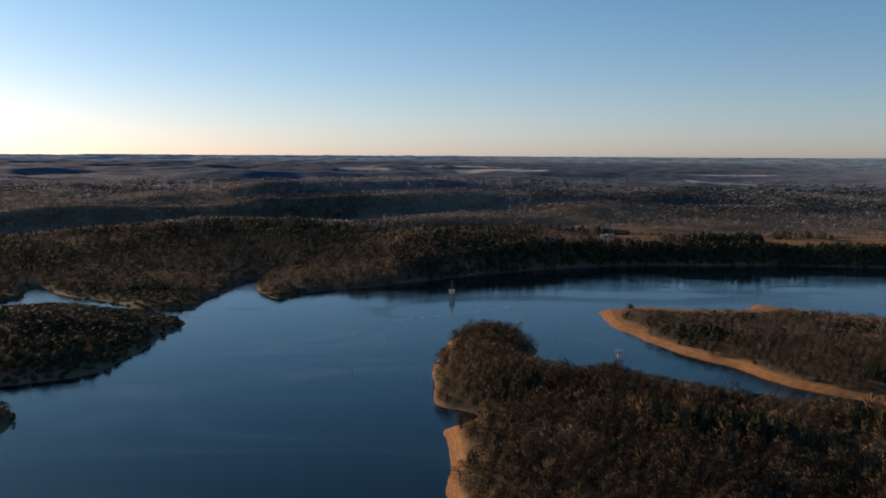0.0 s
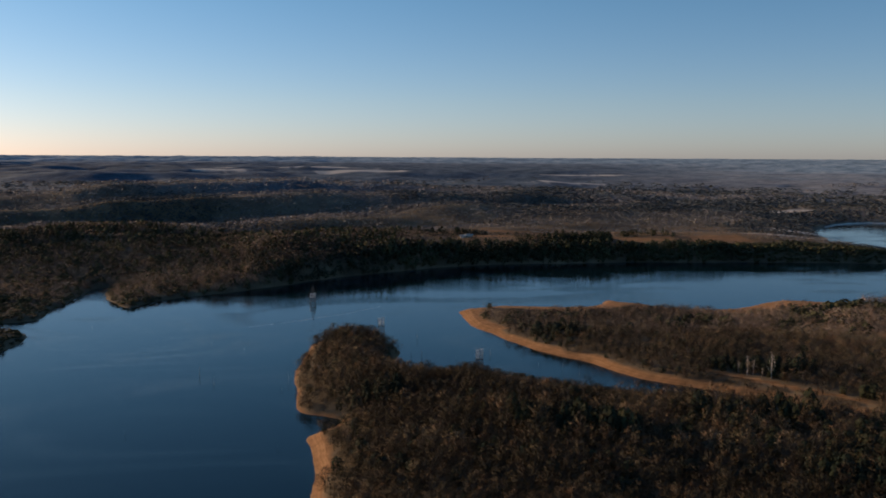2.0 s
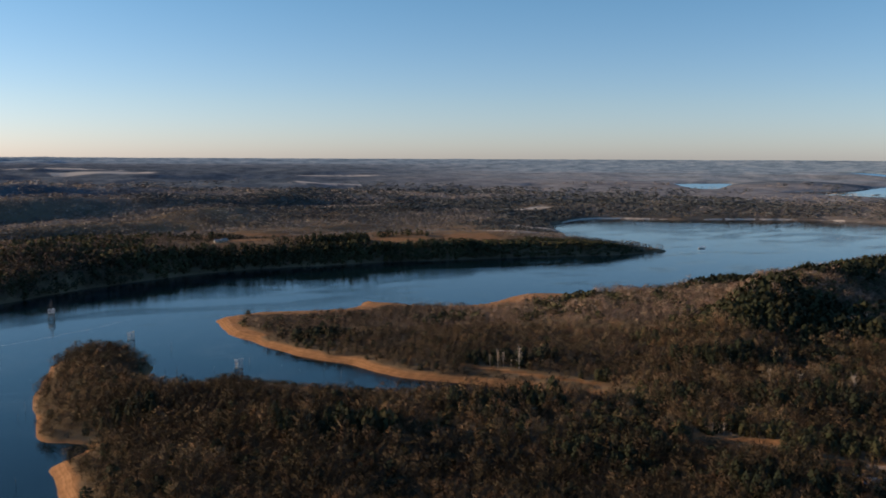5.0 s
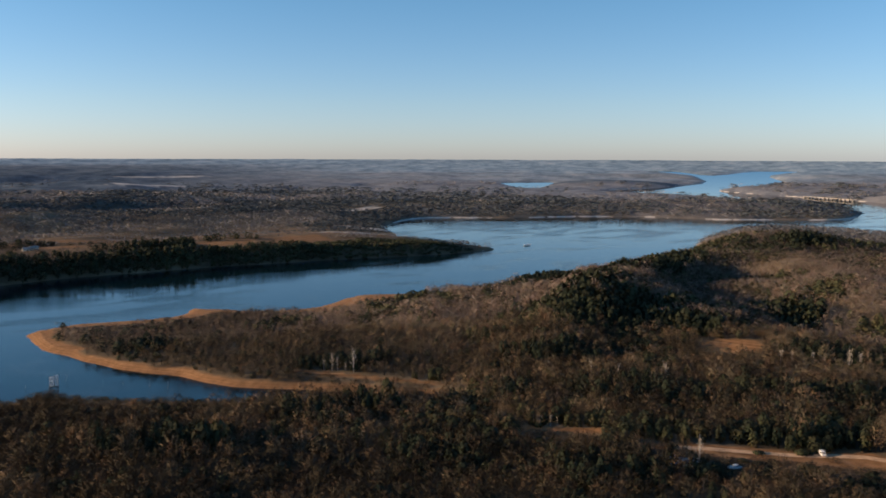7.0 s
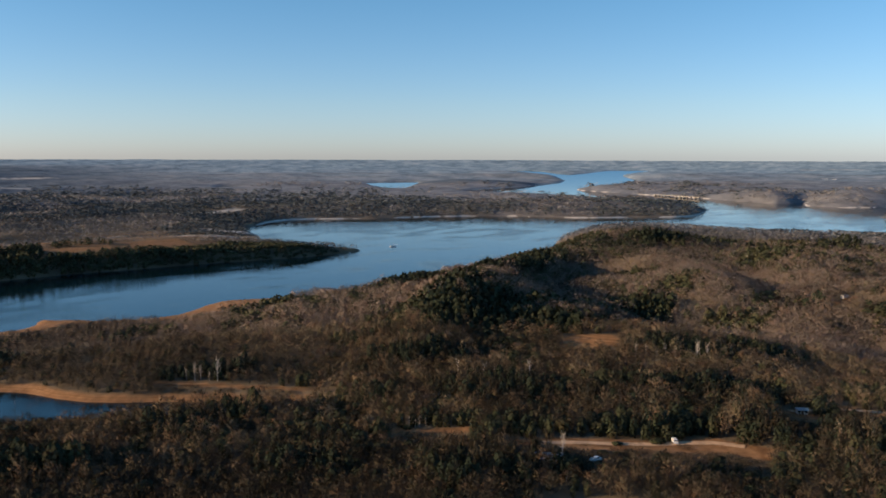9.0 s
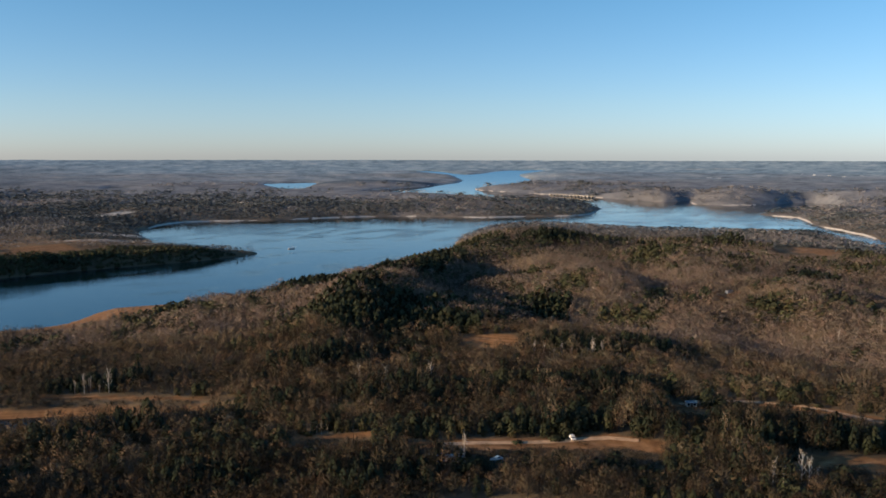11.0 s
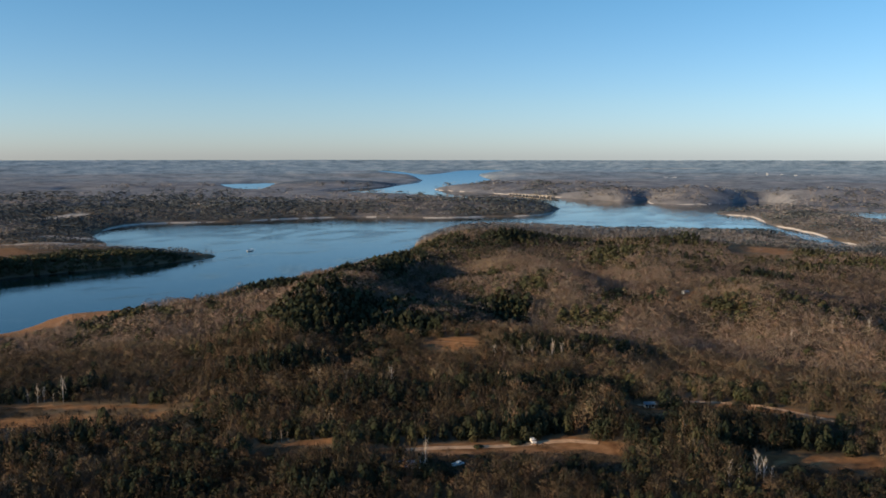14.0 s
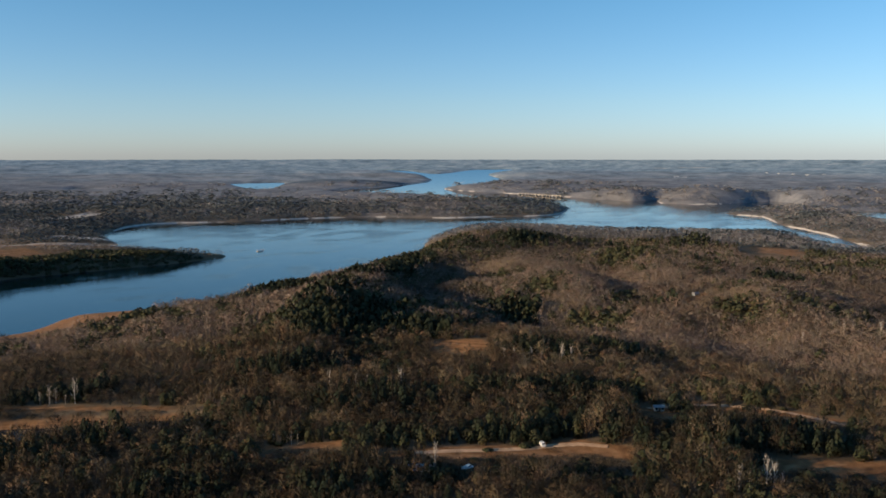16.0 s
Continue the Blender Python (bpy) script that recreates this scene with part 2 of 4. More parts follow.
def ground_material():
    mat, nodes, links, shader = material("leaf_litter_and_soil", 0.95, 0.1)
    place = nodes.new("ShaderNodeNewGeometry")
    big = node(nodes, "ShaderNodeTexNoise", Scale=0.02, Detail=6.0)
    fine = node(nodes, "ShaderNodeTexNoise", Scale=0.22, Detail=8.0, Roughness=0.68)
    for t in (big, fine):
        links.new(place.outputs["Position"], t.inputs["Vector"])
    litter = ramp(nodes, [(0.3, (0.08, 0.062, 0.04)), (0.55, (0.155, 0.118, 0.074)), (0.75, (0.24, 0.185, 0.115))])
    soil = ramp(nodes, [(0.28, (0.10, 0.050, 0.022)), (0.45, (0.205, 0.106, 0.047)), (0.6, (0.31, 0.168, 0.078)), (0.78, (0.42, 0.26, 0.135))])
    links.new(big.outputs["Fac"], litter.inputs["Fac"])
    level = nodes.new("ShaderNodeSeparateXYZ")
    links.new(place.outputs["Position"], level.inputs[0])
    lines = nodes.new("ShaderNodeTexNoise")
    lines.noise_dimensions = "1D"
    lines.inputs["Scale"].default_value, lines.inputs["Detail"].default_value = 2.6, 4.0
    patchy = node(nodes, "ShaderNodeTexNoise", Scale=0.06, Detail=5.0)
    links.new(place.outputs["Position"], patchy.inputs["Vector"])
    shift = nodes.new("ShaderNodeMath")
    shift.operation = "MULTIPLY_ADD"
    shift.inputs[1].default_value = 1.2
    links.new(patchy.outputs["Fac"], shift.inputs[0]), links.new(level.outputs["Z"], shift.inputs[2]), links.new(shift.outputs[0], lines.inputs["W"])
    strata = nodes.new("ShaderNodeMath")
    strata.operation = "MULTIPLY_ADD"
    strata.inputs[1].default_value = 0.5
    half = nodes.new("ShaderNodeMath")
    half.operation = "MULTIPLY"
    half.inputs[1].default_value = 0.55
    links.new(fine.outputs["Fac"], half.inputs[0])
    links.new(lines.outputs["Fac"], strata.inputs[0]), links.new(half.outputs[0], strata.inputs[2]), links.new(strata.outputs[0], soil.inputs["Fac"])
    bare = nodes.new("ShaderNodeAttribute")
    bare.attribute_name = "bare"
    # Distance haze painted into the woodland ground: greyer, bluer and paler.
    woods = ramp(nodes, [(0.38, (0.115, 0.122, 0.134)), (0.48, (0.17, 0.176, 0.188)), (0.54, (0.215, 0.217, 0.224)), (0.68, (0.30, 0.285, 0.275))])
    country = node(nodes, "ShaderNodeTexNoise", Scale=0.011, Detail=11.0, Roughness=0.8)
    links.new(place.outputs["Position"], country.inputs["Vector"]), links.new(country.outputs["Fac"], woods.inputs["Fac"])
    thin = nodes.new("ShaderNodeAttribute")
    thin.attribute_name = "mid_haze"
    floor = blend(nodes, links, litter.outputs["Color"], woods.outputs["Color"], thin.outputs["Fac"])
    # Farthest ground: the palest blue of the painted haze.
    haze_land = ramp(nodes, [(0.39, (0.12, 0.180, 0.225)), (0.48, (0.21, 0.295, 0.35)), (0.54, (0.28, 0.365, 0.42)), (0.63, (0.40, 0.45, 0.48))])
    links.new(country.outputs["Fac"], haze_land.inputs["Fac"])
    # Dark blue: the north's backlit, hazy look painted in, and one real pine cape.
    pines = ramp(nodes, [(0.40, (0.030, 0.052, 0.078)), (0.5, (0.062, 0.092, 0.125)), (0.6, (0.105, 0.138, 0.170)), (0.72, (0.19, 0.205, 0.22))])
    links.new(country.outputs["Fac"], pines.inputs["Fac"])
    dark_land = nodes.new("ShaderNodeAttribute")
    dark_land.attribute_name = "backlit_north_and_pines"
    far_haze = nodes.new("ShaderNodeAttribute")
    far_haze.attribute_name = "far_haze"
    floor = blend(nodes, links, floor, haze_land.outputs["Color"], far_haze.outputs["Fac"])
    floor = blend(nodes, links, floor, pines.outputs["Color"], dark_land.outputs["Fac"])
    stubble, pale = nodes.new("ShaderNodeRGB"), nodes.new("ShaderNodeAttribute")
    stubble.outputs[0].default_value, pale.attribute_name = (0.50, 0.47, 0.42, 1), "pale_field"
    floor = blend(nodes, links, floor, stubble.outputs[0], pale.outputs["Fac"])
    links.new(blend(nodes, links, floor, soil.outputs["Color"], bare.outputs["Fac"]), shader.inputs["Base Color"])
    bump = node(nodes, "ShaderNodeBump", Strength=0.6, Distance=0.6)
    links.new(fine.outputs["Fac"], bump.inputs["Height"]), links.new(bump.outputs["Normal"], shader.inputs["Normal"])
    return mat


def wood_material(name, stops, mixed=1.0, lets_through=0.10):
    mat, nodes, links, shader = material(name, 0.9, 0.15)
    tone = nodes.new("ShaderNodeAttribute")
    tone.attribute_name = "tone"
    r = ramp(nodes, stops)
    island = nodes.new("ShaderNodeNewGeometry")
    mixer = nodes.new("ShaderNodeMath")
    mixer.operation = "MULTIPLY_ADD"
    mixer.inputs[1].default_value = 0.05
    links.new(island.outputs["Random Per Island"], mixer.inputs[0]), links.new(tone.outputs["Fac"], mixer.inputs[2])
    links.new(mixer.outputs[0], r.inputs["Fac"])
    kinds = node(nodes, "ShaderNodeTexNoise", Scale=0.13, Detail=3.0, Roughness=0.7)
    links.new(island.outputs["Position"], kinds.inputs["Vector"])
    hue = ramp(nodes, [(0.34, (0.86, 0.96, 0.98)), (0.46, (0.96, 1.0, 0.84)), (0.54, (1.0, 0.96, 0.93)), (0.66, (1.25, 0.98, 0.80))])
    links.new(kinds.outputs["Fac"], hue.inputs["Fac"])
    tint = nodes.new("ShaderNodeMix")
    tint.data_type, tint.blend_type = "RGBA", "MULTIPLY"
    tint.inputs[0].default_value = mixed
    links.new(r.outputs["Color"], tint.inputs[6]), links.new(hue.outputs["Color"], tint.inputs[7])
    links.new(tint.outputs[2], shader.inputs["Base Color"])
    sheer, mixed_light = nodes.new("ShaderNodeBsdfTranslucent"), nodes.new("ShaderNodeMixShader")
    mixed_light.inputs[0].default_value = lets_through
    links.new(tint.outputs[2], sheer.inputs["Color"]), links.new(shader.outputs[0], mixed_light.inputs[1]), links.new(sheer.outputs[0], mixed_light.inputs[2])
    links.new(mixed_light.outputs[0], nodes["Material Output"].inputs["Surface"])
    return mat


def water_material():
    mat, nodes, links, shader = material("lake_water", 0.06, 0.5)
    shader.inputs["Base Color"].default_value = (0.002, 0.011, 0.017, 1)
    shader.inputs["IOR"].default_value = 1.29
    shader.inputs["Specular Tint"].default_value = (0.72, 0.95, 1.0, 1)
    place = nodes.new("ShaderNodeNewGeometry")
    stretch = nodes.new("ShaderNodeMapping")
    stretch.inputs["Scale"].default_value = (1.0, 1.8, 1.0)
    stretch.inputs["Rotation"].default_value = (0, 0, 0.5)
    links.new(place.outputs["Position"], stretch.inputs["Vector"])
    lanes = node(nodes, "ShaderNodeTexNoise", Scale=0.0055, Detail=4.0, Roughness=0.55, Distortion=1.6)
    ripple = node(nodes, "ShaderNodeTexNoise", Scale=0.9, Detail=3.0)
    links.new(stretch.outputs["Vector"], lanes.inputs["Vector"]), links.new(stretch.outputs["Vector"], ripple.inputs["Vector"])
    calm = nodes.new("ShaderNodeMapRange")
    for key, value in (("From Min", 0.35), ("From Max", 0.65), ("To Min", 0.012), ("To Max", 0.075)):
        calm.inputs[key].default_value = value
    open_water = nodes.new("ShaderNodeAttribute")
    open_water.attribute_name = "open_water"
    rough, rippled = nodes.new("ShaderNodeMath"), nodes.new("ShaderNodeMath")
    rough.operation = rippled.operation = "MULTIPLY"
    links.new(lanes.outputs["Fac"], calm.inputs["Value"]), links.new(calm.outputs["Result"], rough.inputs[0])
    links.new(open_water.outputs["Fac"], rough.inputs[1]), links.new(rough.outputs[0], shader.inputs["Roughness"])
    bump = node(nodes, "ShaderNodeBump", Strength=0.16, Distance=0.3)
    gusts = nodes.new("ShaderNodeMapRange")
    for key, value in (("From Min", 0.47), ("From Max", 0.60), ("To Min", 0.07), ("To Max", 0.28)):
        gusts.inputs[key].default_value = value
    links.new(lanes.outputs["Fac"], gusts.inputs["Value"]), links.new(gusts.outputs["Result"], rippled.inputs[1])
    links.new(open_water.outputs["Fac"], rippled.inputs[0]), links.new(rippled.outputs[0], bump.inputs["Strength"])
    links.new(ripple.outputs["Fac"], bump.inputs["Height"]), links.new(bump.outputs["Normal"], shader.inputs["Normal"])
    return mat


GROUND, WATER = ground_material(), water_material()
BARE_WOOD = wood_material("bare_twigs", [(0.0, (0.042, 0.035, 0.026)), (0.35, (0.095, 0.074, 0.052)), (0.6, (0.165, 0.125, 0.088)),
                                         (0.85, (0.25, 0.20, 0.15)), (1.0, (0.38, 0.33, 0.27))])
NEEDLES = wood_material("cedar_needles", [(0.0, (0.026, 0.033, 0.021)), (0.3, (0.042, 0.047, 0.026)), (0.6, (0.066, 0.068, 0.036)), (1.0, (0.10, 0.095, 0.05))])
# Mid and far twigs and needles: distance haze is mixed into their colour.
MID_HAZE_WOOD = wood_material("mid_haze_twigs", [(0.0, (0.072, 0.061, 0.054)), (0.35, (0.135, 0.109, 0.095)), (0.6, (0.215, 0.168, 0.143)), (0.85, (0.30, 0.235, 0.20)), (1.0, (0.40, 0.34, 0.30))], 0.7)
FAR_HAZE_WOOD = wood_material("far_haze_twigs", [(0.0, (0.098, 0.102, 0.116)), (0.4, (0.168, 0.166, 0.176)), (0.7, (0.24, 0.228, 0.230)), (1.0, (0.31, 0.29, 0.28))], 0.35)
FAR_HAZE_NEEDLES = wood_material("far_haze_needles", [(0.0, (0.032, 0.046, 0.060)), (0.4, (0.056, 0.072, 0.086)), (1.0, (0.10, 0.11, 0.115))], 0.35)


def mesh_of(name, verts, faces, mats, smooth_faces=False, slots=None, normals=None, **marks):
    """A mesh from arrays of corners and of triangles or quads, with marks on its corners."""
    me = bpy.data.meshes.new(name)
    verts, faces = np.asarray(verts, np.float32), np.asarray(faces, np.int32)
    me.vertices.add(len(verts)), me.loops.add(faces.size), me.polygons.add(len(faces))
    me.vertices.foreach_set("co", verts.ravel())
    me.loops.foreach_set("vertex_index", faces.ravel())
    me.polygons.foreach_set("loop_start", np.arange(0, faces.size, faces.shape[1], dtype=np.int32))
    me.polygons.foreach_set("use_smooth", np.full(len(faces), smooth_faces))
    for m in mats:
        me.materials.append(m)
    if slots is not None:
        me.polygons.foreach_set("material_index", np.asarray(slots, np.int32))
    for key, values in marks.items():
        me.attributes.new(key, "FLOAT", "POINT").data.foreach_set("value", np.asarray(values, np.float32))
    me.update(calc_edges=True)
    if normals is not None:
        me.normals_split_custom_set_from_vertices(np.asarray(normals, np.float32))
    return me


def part(name, bm, mat, parent=None, label=""):
    """One bmesh as one mesh object, under a thing or a part."""
    me = bpy.data.meshes.new(name)
    bm.to_mesh(me)
    bm.free()
    me.materials.append(mat)
    ob = new(name, me)
    if parent is not None:
        ob.parent = parent
    return tagged(ob, label) if label else ob


# ---- the ground, one sheet to the horizon ----
# Open places: x, y, half length, half width, turn in degrees.
OPEN = [(246, 399, 44, 2.4, -50), (284, 207, 26, 4, -48), (365, 67, 28, 7, -53), (306, 180, 34, 8, -48), (330, 153, 17, 8, -80), (424, 110, 40, 6, -86), (260, 260, 18, 5, -47),
        (436, 300, 18, 12, -52), (490, 318, 22, 6, -50), (520, 310, 26, 7, -45), (1010, 690, 40, 10, -50), (1120, 520, 50, 14, -60), (1060, 600, 40, 9, -55), (401, 155, 8, 6, -45), (390, 149, 9, 6, -69), (263, 197, 6, 2.5, -45), (272, 182, 4, 2.5, -45), (340, 325, 1, 1, 0),
        (1119, 293, 36, 34, -75), (938, 696, 62, 16, 34), (664, 228, 9, 3.5, -40), (-33, 1072, 26, 40, 0), (172, 1140, 20, 26, 0), (415, 1012, 40, 20, 0), (505, 1008, 42, 24, 0),
        (390, 1112, 50, 16, 0), (226, 1060, 24, 16, 0), (590, 1085, 55, 22, 5), (300, 1190, 50, 15, 4), (480, 1210, 70, 18, -4), (650, 1160, 80, 22, -40), (760, 1250, 50, 25, -50), (560, 1130, 60, 14, -10),
        (-105, 3000, 70, 50, 0), (-420, 4300, 130, 90, 0), (60, 6200, 420, 150, 0), (-900, 6300, 380, 170, 0), (980, 3150, 120, 60, 10),
        (6500, 300, 60, 200, 10), (9000, 3300, 160, 300, 30), (300, 4600, 240, 90, 0), (1500, 4700, 300, 80, 0), (900, 1600, 120, 25, 10)]


def openness(x, y):
    """How far a place is open ground, 0 to 1."""
    x, y = np.asarray(x, float).ravel(), np.asarray(y, float).ravel()
    out = np.zeros(x.shape)
    jag = (rolling(x, y, 14, 91) - 0.5) * 0.7
    for ox, oy, along, across, turn in OPEN:
        c, s = math.cos(radians(turn)), math.sin(radians(turn))
        u, v = np.abs((x - ox) * c + (y - oy) * s) / along, np.abs((y - oy) * c - (x - ox) * s) / across
        out = np.maximum(out, smooth(1.15, 0.85, np.maximum(u, v) + jag))
    return out


def brush(x, y):
    """How far a place beyond the lake is grown over with low reddish brush, 0 to 1."""
    x, y = np.asarray(x, float).ravel(), np.asarray(y, float).ravel()
    lies = smooth(60, 200, x) * smooth(860, 740, x) * smooth(955, 985, y) * smooth(1420, 1200, y)
    return np.maximum(lies, smooth(560, 640, x) * smooth(860, 800, x) * smooth(928, 950, y + 0.12 * np.maximum(x - 620, 0)) * smooth(1300, 1180, y)) * smooth(0.36, 0.5, rolling(x / 3.5, y, 48, 97))


def beach(x, y, sd):
    """How far a place is the bare strip that the low water has left, 0 to 1, and the strip's width."""
    x, y = np.asarray(x, float).ravel(), np.asarray(y, float).ravel()
    d = np.hypot(x, y)
    wide = 2.0 + 3.5 * smooth(0.35, 0.75, rolling(x, y, 60, 12))
    wide = np.where((x > 100) & (x < 560) & (y > 340) & (y < 720), wide + 2.0, wide)
    wide = wide + 70 * smooth(265, 345, x) * smooth(580, 420, x) * (y > 585) * (y < 720) + 9 * smooth(185, 125, x) * (y > 570) * (y < 720) * (x > 90)
    wide = wide + 25 * smooth(130, 175, x) * smooth(300, 255, x) * (y > 600) * (y < 720)
    wide = np.where((x < 40) & (y < 385), wide + 2.4, np.where((x < 20) & (y < 560), 0.6 * wide, wide))
    wide = np.maximum(wide + 4.0 * (rolling(x, y, 10, 33, 2) - 0.5) * (d < 700), 0.3)
    wide = np.where(((x < 655) & (y > 730)) | (x < -100), 0.4, wide)
    wide = np.where(d > 1000, 1.0 + 0.25 * wide, wide)
    return smooth(wide + 2.0, wide - 1.5, sd) * (sd > -6) * (x > -100) * ~((x < 655) & (y > 730)), wide


def polar(rows, cols):
    """Corners and quads of a ring sheet closed all round."""
    dd, aa = np.meshgrid(rows, cols, indexing="ij")
    x, y = -np.sin(aa).ravel() * dd.ravel(), np.cos(aa).ravel() * dd.ravel()
    n, m = len(rows), len(cols)
    i, j = np.meshgrid(np.arange(n - 1), np.arange(m), indexing="ij")
    k = (j + 1) % m
    faces = np.stack([i * m + j, (i + 1) * m + j, (i + 1) * m + k, i * m + k], -1).reshape(-1, 4)
    return x, y, faces[:, ::-1], i.ravel()


def build_ground():
    rows = np.r_[0.001, 30, 60, 90, 120, 145, 165, 180 * np.exp(np.arange(0, 385) * 0.0070), 2660 * np.exp(np.arange(0, 102) * 0.0200)]
    fine = np.radians(np.arange(32, -87.01, -0.2))
    cols = np.r_[fine, np.radians(np.arange(-91, -325, -4))]
    x, y, faces, ring = polar(rows, cols)
    sd = inland(x, y)
    z = height(x, y, sd)
    d, clear = np.hypot(x, y), openness(x, y)
    bare, pale = np.maximum(beach(x, y, sd)[0] * (d < 1000), np.maximum(clear * (d < 1250), 0.3 * brush(x, y))), clear * (d >= 1250)
    px, py, pz, _ = drawn_in(x, y, z)
    # How much painted haze the ground takes, by distance; less to the north.
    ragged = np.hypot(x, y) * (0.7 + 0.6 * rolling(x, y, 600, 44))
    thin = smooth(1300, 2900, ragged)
    far_haze = np.maximum(smooth(8000, 13000, d), smooth(2600, 8500, ragged)) * np.maximum(smooth(8000, 13000, d), 0.2 + 0.8 * smooth(5, 38, np.degrees(np.arctan2(x, y))))
    # The north is coloured darker for its backlight; the cape below is pines.
    backlit_north_and_pines = smooth(1500, 3000, ragged) * smooth(13000, 7500, d) * smooth(34, 12, np.degrees(np.arctan2(x, y)))
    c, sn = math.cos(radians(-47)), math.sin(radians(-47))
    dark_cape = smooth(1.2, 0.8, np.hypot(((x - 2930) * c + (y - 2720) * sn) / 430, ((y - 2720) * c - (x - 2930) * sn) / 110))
    backlit_north_and_pines = np.maximum(backlit_north_and_pines, dark_cape)
    me = mesh_of("ground", np.stack([px, py, pz], -1), faces, [GROUND], True, None, bare=bare, mid_haze=thin, far_haze=far_haze, pale_field=pale, backlit_north_and_pines=backlit_north_and_pines)
    tagged(new("ground", me), "brown winter woodland floor with tan eroded lake banks", "ground", kind="structure")


def build_water():
    rows = np.r_[0.001, 60, 120, 180 * np.exp(np.arange(0, 152) * 0.03)]
    x, y, faces, _ = polar(rows, np.radians(np.arange(180, -180, -2.0)))
    px, py, pz, _ = drawn_in(x, y, np.zeros(x.shape))
    open_water = 1 - 0.93 * smooth(1900, 3000, np.hypot(x, y))
    me = mesh_of("water", np.stack([px, py, pz], -1), faces, [WATER], True, open_water=open_water)
    tagged(new("water", me), "calm dark blue reservoir water with faint wind lanes", "water", kind="structure")


build_ground()
build_water()

# ---- woods ----
rng = np.random.default_rng(7)


def sliver(base, tip, width, side):
    """A thin triangle that stands on its base."""
    return [base - side * width, base + side * width, tip]


def bare_tree(seed, limbs, twigs, fat=1.0, spread=0.31, low=0.2):
    """Triangles of a leafless tree one metre high: trunk, limbs and upright twigs."""
    r = np.random.default_rng(seed)
    tris = []
    for k in range(3):
        a, b = 2.1 * k, 2.1 * (k + 1)
        p, q = np.array([math.cos(a), math.sin(a), 0]), np.array([math.cos(b), math.sin(b), 0])
        tris.append([p * 0.016, q * 0.016, np.array([0, 0, 0.75])])
    for k in range(limbs):
        a = 2.4 * k + r.uniform(-0.4, 0.4)
        start = np.array([0, 0, low + 0.4 * (k / limbs) + r.uniform(-0.04, 0.04)])
        out = spread * r.uniform(0.5, 1.0)
        end = np.array([math.cos(a) * out, math.sin(a) * out, min(0.95, start[2] + out * r.uniform(0.9, 1.6))])
        tris.append(sliver(start, end, 0.012, np.array([-math.sin(a), math.cos(a), 0])))
    mid = (0.9 + low) / 2
    for k in range(twigs):
        a, up = r.uniform(0, 2 * math.pi), r.uniform(-0.8, 1.0)
        ring = math.sqrt(1 - up * up) * math.sqrt(r.uniform(0.12, 1.0))
        p = np.array([math.cos(a) * ring * spread, math.sin(a) * ring * spread, mid + up * (0.9 - low) / 2])
        out = np.array([p[0] / spread, p[1] / spread, up * 0.8]) + r.normal(0, 0.3, 3)
        way = np.array([0.8 * math.cos(a) * ring, 0.8 * math.sin(a) * ring, 0.55 + 0.35 * up]) + r.normal(0, 0.35, 3)
        way = way / np.linalg.norm(way) * r.uniform(0.10, 0.20)
        side = np.cross(way, out)
        side = side / (np.linalg.norm(side) + 1e-9) * r.uniform(0.010, 0.020) * fat
        tris.append([p - side, p + side, p + way])
    return np.array(tris)


def cedar(seed, boughs, spread=0.25):
    """Triangles of an evergreen one metre high: boughs in a ragged cone."""
    r = np.random.default_rng(seed)
    tris = []
    for k in range(boughs):
        h = 0.04 + 0.9 * (k + 0.5) / boughs
        a, ring = 2.4 * k + r.uniform(-0.5, 0.5), spread * math.sqrt(max(0.02, 1 - ((h - 0.38) / 0.62) ** 2)) * r.uniform(0.75, 1.1)
        c, s, w = math.cos(a), math.sin(a), spread * r.uniform(0.3, 0.6) * math.sqrt(20 / max(20, boughs)) ** 1.4
        p = np.array([c * ring * 0.85, s * ring * 0.85, h])
        side, up = np.array([-s, c, 0]) * w, np.array([-c * 0.4, -s * 0.4, 1.0]) * r.uniform(0.12, 0.2) * math.sqrt(20 / max(20, boughs))
        tris.append([p - side - up * 0.4, p + side - up * 0.4, p + up])
        tris.append([p * [0.4, 0.4, 1] - side * 0.6, p * [0.4, 0.4, 1] + side * 0.6, p + np.array([c, s, -0.4]) * 0.06])
    return np.array(tris)


def crown_normals(tris, round_off=0.9):
    """Triangles wound to face out of their crown, and normals at their corners that lean to the crown's own roundness."""
    flat = np.cross(tris[:, 1] - tris[:, 0], tris[:, 2] - tris[:, 0])
    flat = flat / (np.linalg.norm(flat, axis=1, keepdims=True) + 1e-12)
    ball = tris.mean(1) * [3.0, 3.0, 2.2] + [0, 0, -0.95]
    ball = ball / (np.linalg.norm(ball, axis=1, keepdims=True) + 1e-12)
    back = (flat * ball).sum(1) < 0
    tris = np.where(back[:, None, None], tris[:, [0, 2, 1]], tris)
    mixed = np.where(back[:, None], -flat, flat) * (1 - round_off) + ball * round_off
    mixed = mixed / np.linalg.norm(mixed, axis=1, keepdims=True)
    return tris, np.repeat(mixed[:, None], 3, 1)


